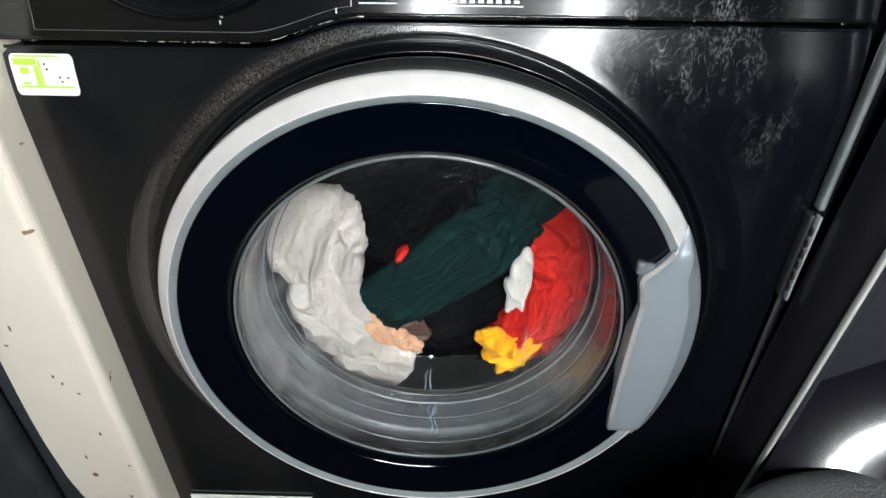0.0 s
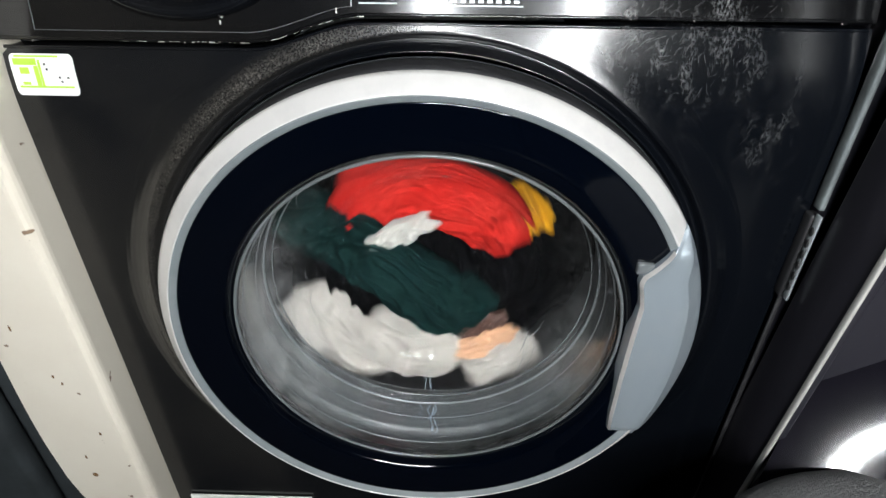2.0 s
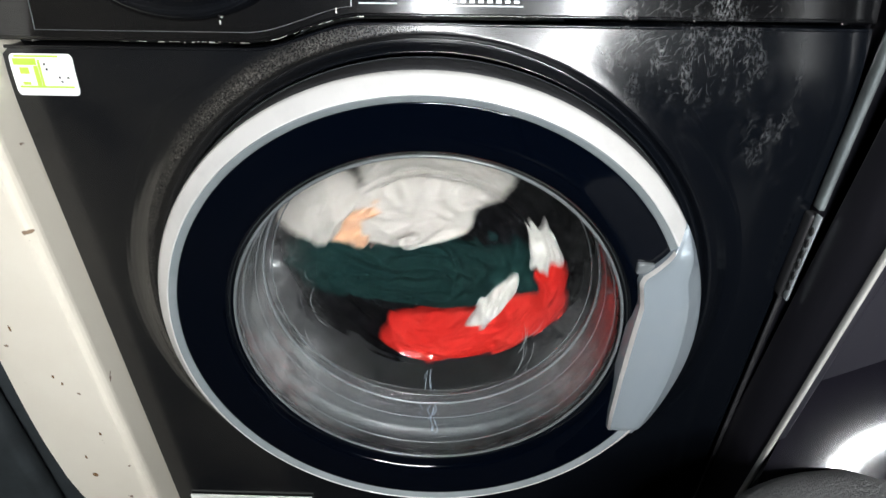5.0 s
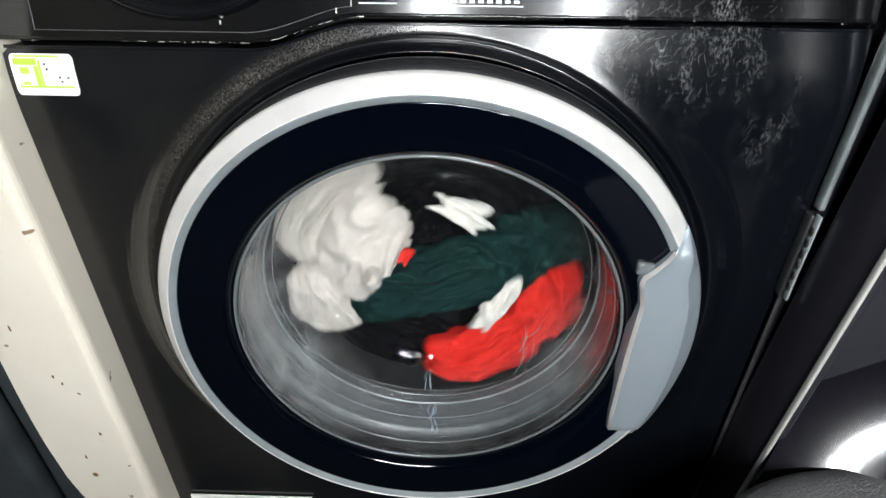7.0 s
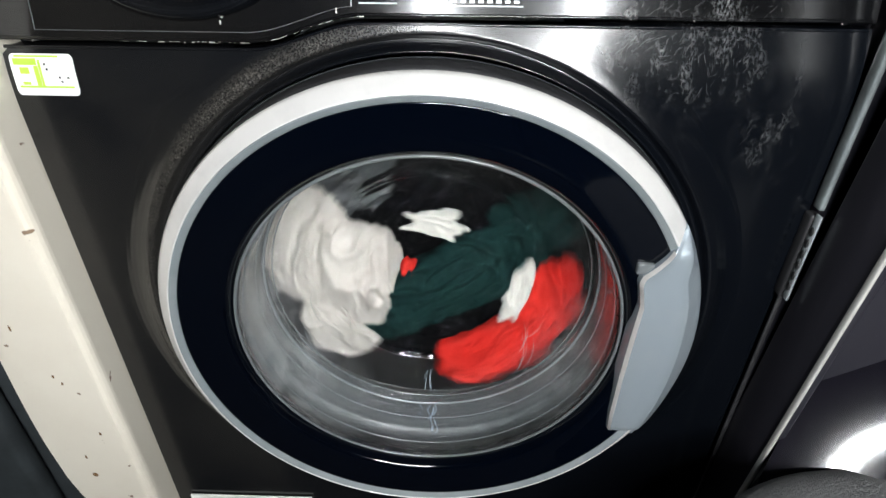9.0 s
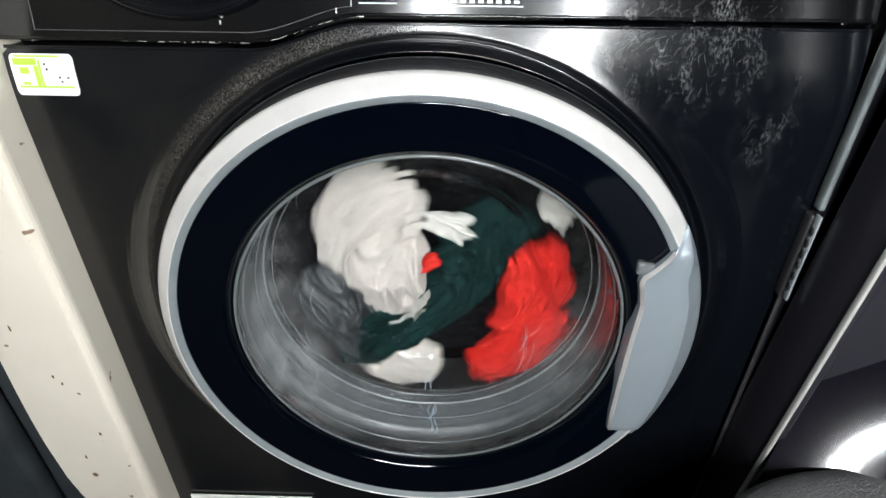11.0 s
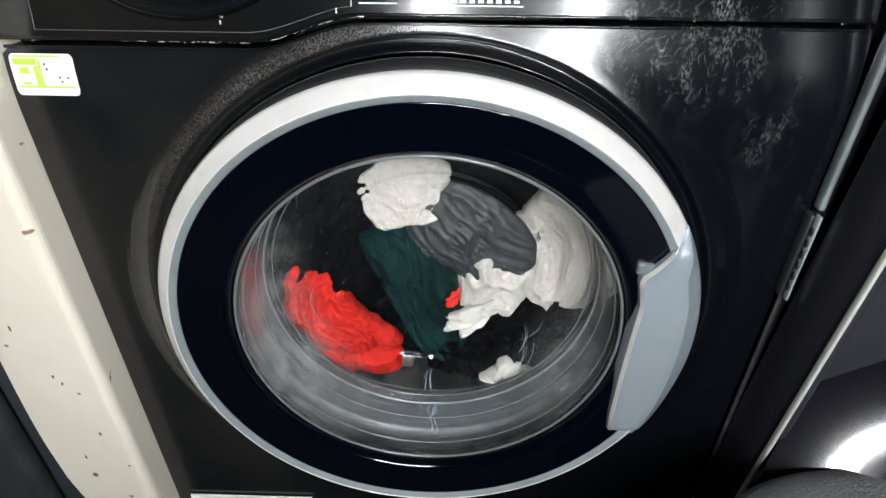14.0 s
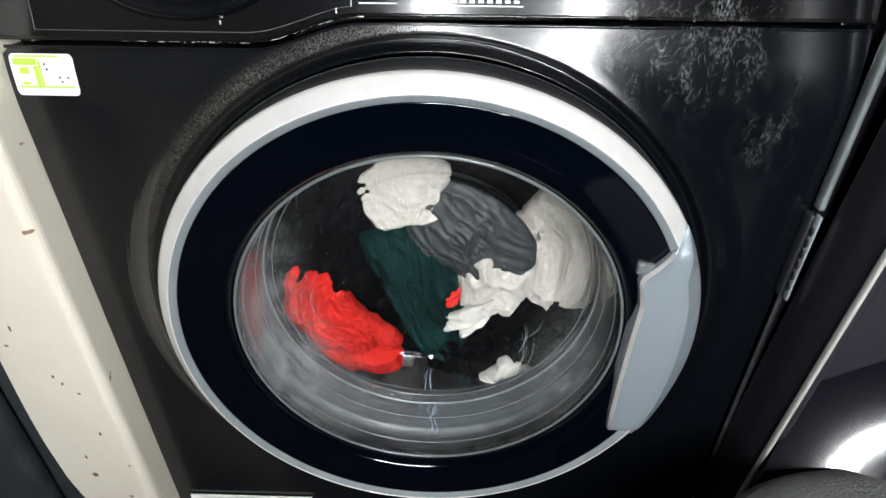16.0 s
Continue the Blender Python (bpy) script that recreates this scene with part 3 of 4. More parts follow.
def streaks(w):
    """reflection streaks painted down the bowl's floor, and soap drips on the drawer"""
    rng = random.Random(8)
    for a0, y0, y1, wide in ((270.5, 0.002, 0.036, 0.0011), (271.6, 0.010, 0.040, 0.0008), (269.2, 0.016, 0.038, 0.0006), (272.4, -0.008, 0.012, 0.0006), (266.0, 0.020, 0.038, 0.0005)):
        bm = bmesh.new()
        prev = None
        for k in range(18):
            u = k / 17
            a = radians(a0 + 0.5 * math.sin(u * 9 + a0) + rng.uniform(-0.15, 0.15))
            h = wide * (0.35 + 0.65 * rng.random()) / 0.1625
            now = [bm.verts.new((0.1624 * math.cos(a + s * h), y0 + (y1 - y0) * u, 0.1624 * math.sin(a + s * h))) for s in (-1, 1)]
            if prev and rng.random() < 0.8:
                bm.faces.new((prev[0], now[0], now[1], prev[1]))
            prev = now
        part("sparkle_streak", bm, STREAK, w)
    for k in range(9):
        bm = bmesh.new()
        prev = None
        a0, r0, span = 270.2 + rng.gauss(0, 1.6), rng.uniform(0.118, 0.156), rng.uniform(0.004, 0.014)
        for i in range(8):
            r = r0 + span * i / 7
            a, h = radians(a0 + rng.uniform(-0.25, 0.25)), rng.uniform(0.0001, 0.0004) / r
            now = [bm.verts.new((r * math.cos(a + e), bowl_depth(r) - 0.0006, r * math.sin(a + e))) for e in (-h, h)]
            if prev:
                bm.faces.new((prev[0], now[0], now[1], prev[1]))
            prev = now
        part("sparkle_streak", bm, STREAK, w)
    for x, z0, z1, wide in ((-0.1405, 0.2490, 0.2590, 0.0011), (-0.1420, 0.2450, 0.2475, 0.0007), (-0.062, 0.2530, 0.2560, 0.0008)):
        bm = bmesh.new()
        vs = [bm.verts.new((x + wide * c * rng.uniform(0.5, 1), panel_lean(z) - 0.0031, z)) for c, z in ((-1, z0), (-0.6, (z0 + z1) / 2), (-1, z1), (1, z1), (0.7, (z0 + z1) / 2), (0.8, z0))]
        bm.faces.new(vs)
        part("soap_drip", bm, SCUFF, w, smooth=False)


def energy_label():
    s = thing("energy_sticker", "white and lime green energy sticker on the black front", "sticker", (0, 0, ZC))
    x0, x1, z0, z1 = -0.2975, -0.2520, 0.1955, 0.2240
    r = 0.0035
    corner = lambda x: r - math.sqrt(max(0.0, r * r - max(0.0, r - min(x - x0, x1 - x)) ** 2))
    part("paper", strip(x0, x1, lambda x: z0 + corner(x), lambda x: z1 - corner(x), 0.0002, 60, 6, 0.0006, lean), PAPER, s)
    for a, b, c, d in ((x0 + .004, x1 - .010, z1 - .0022, z1 - .0010), (-0.2775, -0.2760, z0 + .006, z1 - .004), (x0 + .003, x1 - .003, z0 + .0055, z0 + .0068), (x0 + .0025, -0.2785, z1 - .0075, z1 - .0030), (-0.2915, -0.2850, 0.2105, 0.2150), (-0.2812, -0.2780, 0.2025, 0.2160), (x0 + .006, -0.286, 0.2030, 0.2050)):
        part("green_mark", bar_on_front(a, b, c, d, 0.0010, lean), LIME, s)
    for a, c in ((-0.2735, 0.2165), (-0.2725, 0.2130), (-0.2645, 0.2075), (-0.2585, 0.2075), (-0.2635, 0.2047)):
        part("printed_mark", bar_on_front(a, a + .0014, c, c + .0014, 0.0010, lean), INK, s)


def drum():
    d = thing("drum", "stainless steel washing drum turning behind the door", "drum", (0, 0.078, ZC))
    part("shell", lathe([(0.0, 0.178), (0.004, 0.235), (0.012, 0.245), (0.30, 0.245), (0.31, 0.235), (0.314, 0.0)], 96), STEEL, d)
    for k in range(3):
        bm = box(-0.02, 0.09, 0.195, 0.02, 0.30, 0.243, 0.012, 3)
        bmesh.ops.rotate(bm, verts=bm.verts, cent=(0, 0, 0), matrix=Matrix.Rotation(2.094 * k, 3, "Y"))
        part("lifter", bm, STEEL, d)
    return d


# ---------------------------------------------------------------- laundry
def crumple(length, depth, width, seed, bend=0.0, folds=1.0, ragged=0.25, level=6, fold_dir=0.0, fine=1.0, size=1.12, soft=1.0, points=0, reach=0.5):
    """a crumpled wad of cloth, length along x, width along z; bend: the radius of the arc along which it lies"""
    bm = bmesh.new()
    bmesh.ops.create_icosphere(bm, subdivisions=level, radius=1)
    length, width = length * size, width * size
    o = Vector((seed * 7.31, seed * 3.17, seed * 1.93))
    cf, sf = math.cos(fold_dir), math.sin(fold_dir)
    for v in bm.verts:
        d = v.co.copy()
        a = math.atan2(d.z, d.x)
        ca, sa = math.cos(a), math.sin(a)
        edge = 1 + ragged * (noise.noise(Vector((ca * 1.3, sa * 1.3, 0)) + o) + 0.5 * noise.noise(Vector((ca * 2.8, sa * 2.8, 3)) + o) + 0.06 * noise.noise(Vector((ca * 9, sa * 9, 5)) + o))
        if points:
            edge = edge * 0.8 + reach * max(0.0, math.cos(points * (a + 0.35 * math.sin(2 * a + seed)) + seed)) ** 3
        flat = math.hypot(d.x, d.z)
        square = 1 + 0.10 * (abs(ca * sa) * 2) * flat
        q = Vector((d.x * edge * square * length, math.copysign(abs(d.y) ** 0.8, d.y) * depth, d.z * edge * square * width))
        u = Vector((q.x * cf + q.z * sf, q.y, -q.x * sf + q.z * cf)) * 24
        u2 = Vector((u.x * 0.42, u.y * 0.8, u.z * 1.25)) + noise.noise_vector(u * 0.5 + o) * 1.2
        crease = (1 - min(1, abs(noise.noise(u2 + o)) * 2.0)) ** 2
        crease2 = (1 - min(1, abs(noise.noise(u2 * 2.2 + o * 2)) * 2.0)) ** 2
        crease3 = (1 - min(1, abs(noise.noise(Vector((u2.x * 3.2, u2.y * 3, u2.z * 5.2)) + o * 3)) * 2.0)) ** 2
        lump = noise.noise(u * 0.38 + o * 3)
        h = folds * (0.0110 * crease + 0.0046 * soft * crease2 + 0.0016 * fine * soft * crease3 + 0.012 * lump) - 0.006
        q += Vector((d.x * 0.12, d.y, d.z * 0.12)) * h
        if bend:
            t = q.x / bend
            q = Vector(((bend + q.z) * math.sin(t), q.y, (bend + q.z) * math.cos(t) - bend))
        v.co = q
    return bm


def wad(name, label, category, mat, *shape, group="laundry in the drum", **more):
    ob = mesh_object(name, crumple(*shape, **more), mat)
    return tagged(ob, label, category, group)


def laundry():
    L = {}
    L["green"] = wad("trousers", "dark green damp fleece trousers twisted in the drum", "trousers", GREEN, 0.110, 0.026, 0.037, 1, folds=1.5, ragged=0.22, fold_dir=0.2)
    leg = mesh_object("trouser_leg", crumple(0.046, 0.022, 0.030, 41, folds=1.2, ragged=0.3, fold_dir=0.6), GREEN, L["green"])
    leg.location = (0.098, 0.012, 0.018)
    hem = mesh_object("trouser_leg", crumple(0.050, 0.024, 0.030, 42, folds=1.2, ragged=0.3), GREEN, L["green"])
    hem.location = (-0.070, 0.010, -0.012)
    L["red"] = wad("red_shirt", "bright red jersey shirt crumpled in the drum", "shirt", RED, 0.066, 0.024, 0.036, 2, bend=0.12, ragged=0.3)
    L["red2"] = wad("red_shirt", "bright red jersey shirt crumpled in the drum", "shirt", RED, 0.058, 0.024, 0.034, 3, bend=0.12, ragged=0.3)
    L["lining"] = wad("white_vest", "white cotton vest beside the red shirt", "vest", COTTON, 0.040, 0.012, 0.0125, 4, ragged=0.35, folds=0.8, points=3, reach=0.3)
    L["yellow"] = wad("yellow_cloth", "yellow lacy cloth crumpled in the drum", "cloth", YELLOW, 0.027, 0.012, 0.020, 5, ragged=0.45)
    L["t1"] = wad("towel", "white terry towel bunched in the drum", "towel", TERRY, 0.066, 0.024, 0.044, 6, bend=0.12, ragged=0.19, folds=1.6, soft=0.6)
    L["t2"] = wad("towel", "white terry towel bunched in the drum", "towel", TERRY, 0.056, 0.024, 0.040, 7, ragged=0.19, folds=1.6, soft=0.6)
    L["t3"] = wad("face_towel", "small white terry face towel in the drum", "towel", TERRY, 0.042, 0.018, 0.034, 8, ragged=0.19, folds=1.3, soft=0.6)
    L["tan"] = wad("tights", "tan nylon tights rolled up in the drum", "tights", TAN, 0.034, 0.011, 0.014, 9, ragged=0.35)
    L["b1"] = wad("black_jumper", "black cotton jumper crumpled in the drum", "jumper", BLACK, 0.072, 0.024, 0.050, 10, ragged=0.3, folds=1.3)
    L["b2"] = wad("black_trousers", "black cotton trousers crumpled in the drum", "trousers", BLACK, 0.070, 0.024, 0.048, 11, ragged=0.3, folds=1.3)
    toe = mesh_object("toe", crumple(0.026, 0.010, 0.015, 46, ragged=0.3), BROWN, L["tan"], "dark brown reinforced toe")
    toe.location = (-0.010, 0.004, -0.020)
    strap = mesh_object("strap", crumple(0.014, 0.010, 0.024, 47, ragged=0.35), YELLOW, L["yellow"])
    strap.location = (0.010, -0.002, -0.024)
    for key, n in (("b1", 43), ("b2", 44)):
        for dx, dz in ((0.055, -0.02), (-0.055, 0.015)):
            sleeve = mesh_object("sleeve" if key == "b1" else "trouser_leg", crumple(0.050, 0.026, 0.030, n + dx, folds=1.3, ragged=0.3), BLACK, L[key])
            sleeve.location = (dx, 0.010, dz)
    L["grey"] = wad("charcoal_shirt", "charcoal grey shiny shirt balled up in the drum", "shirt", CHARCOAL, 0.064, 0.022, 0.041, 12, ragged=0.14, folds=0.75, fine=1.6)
    L["sock"] = wad("sock", "small white cotton sock in the drum", "sock", COTTON, 0.026, 0.011, 0.016, 13, ragged=0.35, folds=0.8, points=5, reach=0.32)
    L["sock2"] = wad("sock", "small white cotton sock in the drum", "sock", COTTON, 0.024, 0.012, 0.016, 14, ragged=0.35, folds=0.8, points=4, reach=0.35)
    L["label"] = wad("red_ribbon", "small red cloth ribbon between the clothes", "ribbon", RED, 0.012, 0.008, 0.009, 15, ragged=0.4, level=4)
    # black filler wads, added behind the garments to hide the drum's steel
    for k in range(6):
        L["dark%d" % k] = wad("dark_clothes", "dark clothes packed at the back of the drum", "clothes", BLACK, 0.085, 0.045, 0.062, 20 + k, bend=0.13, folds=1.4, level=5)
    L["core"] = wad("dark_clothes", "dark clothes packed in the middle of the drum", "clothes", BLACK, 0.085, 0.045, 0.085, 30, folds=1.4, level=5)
    return L


# ---------------------------------------------------------------- wear
def scuffs(w):
    """pale chips and dried soap along the joint under the control panel"""
    rng = random.Random(5)
    for k in range(150):
        x = rng.choice((rng.uniform(-0.20, -0.10), rng.uniform(-0.16, -0.03), rng.uniform(-0.19, -0.12), rng.uniform(-0.29, 0.27)))
        top = rng.random() < 0.6
        z = seam(x) + (0.0037 if top else -0.0012) + rng.uniform(-0.0004, 0.0008)
        half, tall = rng.uniform(0.0006, 0.0050 if x < 0 else 0.0014) * rng.random(), rng.uniform(0.00008, 0.00034)
        fall = panel_lean if top else lean
        bm = bmesh.new()
        vs = []
        for i in range(9):
            a = 2 * math.pi * i / 9
            r = rng.uniform(0.25, 1.3)
            px, pz = x + half * r * math.cos(a), z + tall * r * math.sin(a) + (seam(x + half * r * math.cos(a)) - seam(x))
            vs.append(bm.verts.new((px, fall(pz) - (0.0005 if top else 0.0004), pz)))
        bm.faces.new(vs)
        part("scuff", bm, SCUFF, w, smooth=False)


def hair_scratches(w):
    """patches of fine rubbed scratches and dried runs on the front and the control panel"""
    rng = random.Random(21)
    patches = ((0.146, 0.2385, 22, 0.012, 215, 18), (0.176, 0.2340, 26, 0.014, 230, 60), (0.208, 0.2265, 18, 0.014, 255, 25), (0.191, 0.2085, 14, 0.009, 235, 50),
               (0.249, 0.1770, 10, 0.010, 262, 22), (0.1625, 0.2640, 16, 0.012, 240, 50), (0.190, 0.2680, 18, 0.012, 265, 40), (0.077, 0.2600, 6, 0.010, 300, 20), (0.230, 0.2640, 14, 0.012, 250, 70))
    for cx, cz, count, reach, way, spread in patches:
        bm = bmesh.new()
        fall = panel_lean if cz > 0.25 else lean
        for k in range(count):
            x, z = cx + rng.gauss(0, reach * 0.75), cz + rng.gauss(0, reach * 0.45)
            a, n = radians(way + rng.uniform(-spread, spread)), rng.randint(4, 9)
            step, wide, curl = reach * rng.choice((0.04, 0.05, 0.07, 0.10, 0.16)), rng.uniform(0.00004, 0.00012), rng.uniform(-0.12, 0.12)
            prev = None
            for i in range(n):
                if (fall is lean and z > seam(x) - 0.003) or (fall is not lean and z < seam(x) + 0.005):
                    break
                h = wide * math.sin(math.pi * (i + 0.6) / (n + 0.2))
                dx, dz = -math.sin(a) * h, math.cos(a) * h
                now = [bm.verts.new((x + s * dx, fall(z + s * dz) - 0.0006, z + s * dz)) for s in (-1, 1)]
                if prev:
                    bm.faces.new((prev[0], now[0], now[1], prev[1]))
                prev = now
                a += curl + rng.uniform(-0.2, 0.2)
                x, z = x + step * math.cos(a), z + step * math.sin(a)
        part("scratch_patch", bm, HAIR, w, "pale fine scratches", smooth=False)


# ---------------------------------------------------------------- neighbours
def white_cabinet():
    """its front plate ends in a curve low down, with a dark recess beyond"""
    c = thing("white_cabinet", "old white enamelled cabinet with chipped rounded edge", "cabinet", (0, 0, 0))
    part("body", box(-0.92, 0.030, 0.06, -0.3035, 0.58, 0.90, 0.010, 3), BASKET, c, "dark inner body")
    curve = [(-0.389 - 0.003 * math.sin(math.pi * k / 6), 0.43 - 0.030 * k) for k in range(5)]
    curve += [(-0.390 + 0.20 * (k / 10) ** 2.1, 0.29 - 0.030 * k) for k in range(1, 8)]
    pts = [(-0.389, 0.90)] + curve + [(-0.3035, 0.062), (-0.3035, 0.90)]
    pts = [q for k, q in enumerate(pts) if q[0] <= -0.3035]
    bm = prism(pts, -0.033, 0.029)
    edges = [e for e in bm.edges if all(v.co.y < 0 for v in e.verts)]
    bmesh.ops.bevel(bm, geom=edges, offset=0.016, segments=5, affect="EDGES", profile=0.5, clamp_overlap=True)
    part("front_frame", bm, WHITE, c, "white enamelled frame with chips and stains", smooth=False)
    part("inner_rib", box(-0.60, 0.004, 0.10, -0.472, 0.029, 0.80, 0.010, 3), BASKET, c)
    part("plinth", box(-0.90, 0.05, 0.0, -0.32, 0.56, 0.059, 0.004), DARK, c)


def chips():
    """rust spots and scratches on the white frame"""
    for x, z, a, b in ((-0.3560, 0.2665, 0.0030, 0.0034), (-0.3475, 0.4120, 0.0012, 0.0022), (-0.3420, 0.4030, 0.0010, 0.0020), (-0.3560, 0.2960, 0.0011, 0.0030), (-0.3640, 0.4700, 0.0008, 0.0040), (-0.3290, 0.3330, 0.0012, 0.0026)):
        bm = lathe([(0.0002, 0.0), (-0.0004, 0.6), (0.0002, 1.0)], 14)
        for v in bm.verts:
            v.co = Vector((x + v.co.x * a, -0.0332 + v.co.y, z + v.co.z * b))
        tagged(mesh_object("rust_spot", bm, RUST), "small brown rust chip in the white enamel", "rust spot", "rust spots on the cabinet")


def black_appliance():
    a = thing("dishwasher", "black glossy appliance, its silver-trimmed door slightly ajar", "appliance", (0, 0, 0))
    gl = gloss_black("side_black", (0.009, 0.0088, 0.012), 0.32, 0.3)
    face = gloss_black("door_black", (0.022, 0.021, 0.027), 0.30, 0.3)
    part("body", box(0.306, 0.021, 0.02, 0.90, 0.58, 0.88, 0.004), gl, a)
    part("frame", box(0.3063, -0.004, 0.02, 0.3180, 0.0205, 0.88, 0.002), gl, a)
    d = part("door", box(0.3185, -0.036, 0.06, 0.90, -0.0065, 0.88, 0.006, 3), face, a)
    part("door_edge", box(0.3065, -0.0645, 0.06, 0.318, -0.0065, 0.88, 0.003, 3), face, d)
    part("trim", box(0.3040, -0.0690, 0.06, 0.3072, -0.0635, 0.88, 0.0012, 3), TRIM, d, "silver metal edge trim")
    hang = Matrix.Translation((0, -0.065, 0.397))
    d.matrix_basis = hang @ pose(0, 0, 0, 4.18) @ hang.inverted()      # the door stands a little ajar
    part("seal", box(0.3015, -0.0110, ZC + 0.118, 0.3062, -0.0010, 0.88, 0.0015), SEAL, a, "grey rubber door seal")
    part("lower_bead", box(0.3020, -0.0060, 0.06, 0.3062, -0.0035, ZC + 0.036, 0.001), DARK, a)
    hinge = part("hinge_plate", box(0.3005, -0.0175, ZC + 0.036, 0.3024, -0.0105, ZC + 0.116, 0.0008, 2), PLATE, a, "grey plate with a row of oval holes")
    part("hinge_cover", box(0.2985, -0.0100, ZC + 0.034, 0.3062, 0.0010, ZC + 0.114, 0.0025, 3), DARK, a)
    for k in range(6):
        bm = lathe([(0.0, 0.0), (0.0, 0.0030), (0.0008, 0.0030), (0.0008, 0.0)], 20, "z")
        for v in bm.verts:
            v.co = Vector((0.3000 + v.co.z, -0.0142 + v.co.x * 0.75, ZC + 0.049 + 0.0105 * k + v.co.y * 1.3))
        part("hole", bm, INK, hinge)
    # sloping glossy ledge added low on the door, tilted to mirror the lamp
    top = [(0.2915, -0.0869, -0.1195), (0.3272, -0.0469, -0.0546), (0.3576, -0.0178, -0.0042), (0.4189, -0.0001, 0.0569), (0.3978, -0.1264, -0.0830)]
    bm = bmesh.new()
    f = [bm.verts.new((x, y, ZC + z)) for x, y, z in top]
    b = [bm.verts.new((x + 0.008, y + 0.014, ZC + z - 0.016)) for x, y, z in top]
    bm.faces.new(f)
    bm.faces.new(b[::-1])
    for i in range(len(f)):
        k = (i + 1) % len(f)
        bm.faces.new((f[i], b[i], b[k], f[k]))
    part("ledge", bm, LEDGE, a, "added glossy slope on the door that mirrors the lamp", smooth=False)


def soft_stool():
    s = thing("pouffe", "dark grey felt pouffe with a rounded fuzzy top", "pouffe", (0.366, -0.302, 0))
    part("cushion", lathe([(0.10, 0.0), (0.10, 0.20), (0.12, 0.215), (0.345, 0.221), (0.375, 0.219), (0.388, 0.210), (0.394, 0.19), (0.398, 0.10), (0.399, 0.0)], 96, "z"), FELT, s)
    part("base", lathe([(0.0, 0.0), (0.0, 0.16), (0.099, 0.17), (0.099, 0.0)], 64, "z"), DARK, s)


def paper_sheet():
    ob = mesh_object("paper_strip", box(-0.285, -0.0035, ZC - 0.31, -0.14, -0.0015, ZC - 0.281, 0.0004), PAPER, smooth=False)
    tagged(ob, "white paper strip stuck low on the black front", "paper")


room()
WASHER = washing_machine()
scuffs(WASHER)
hair_scratches(WASHER)
DRUM = drum()
LAUNDRY = laundry()
white_cabinet()
chips()
black_appliance()
soft_stool()
paper_sheet()


# ---------------------------------------------------------------- what moves
def between(rows, t):
    """values of a table of (time, ...) at t: smooth where it slows, straight else"""
    for a, b in zip(rows, rows[1:]):
        if t <= b[0]:
            break
    i = rows.index(a)
    u = min(1.0, max(0.0, (t - a[0]) / (b[0] - a[0])))
    out = []
    for k in range(1, len(a)):
        before = rows[i - 1] if i else a
        after = rows[i + 2] if i + 2 < len(rows) else b
        h = b[0] - a[0]
        ma = (b[k] - before[k]) / (b[0] - before[0]) if before is not a else 0.0
        mb = (after[k] - a[k]) / (after[0] - a[0]) if after is not b else 0.0
        if b[k] == a[k] or k < 3:
            ma = mb = 0.0
        if k > 0 and i and rows[i][k] == rows[i - 1][k]:
            ma = 0.0
        out.append((2 * u ** 3 - 3 * u ** 2 + 1) * a[k] + (u ** 3 - 2 * u ** 2 + u) * h * ma + (3 * u ** 2 - 2 * u ** 3) * b[k] + (u ** 3 - u ** 2) * h * mb)
    return out


TIMES = [0.0, 0.3] + [round(0.4 + 0.1 * i, 1) for i in range(127)] + [16.0]


def at_bearing(r, y, bearing, turn=0.0):
    """on the circle of that radius about the drum's axis, the outer side outwards"""
    a = radians(bearing)
    return Matrix.Translation((r * math.sin(a), y, AXIS + r * math.cos(a))) @ Euler((0, radians(bearing + turn), 0)).to_matrix().to_4x4()


def carry(ob, rows, turn=0.0):
    walk(ob, [(t, at_bearing(*between(rows, t), turn)) for t in TIMES])


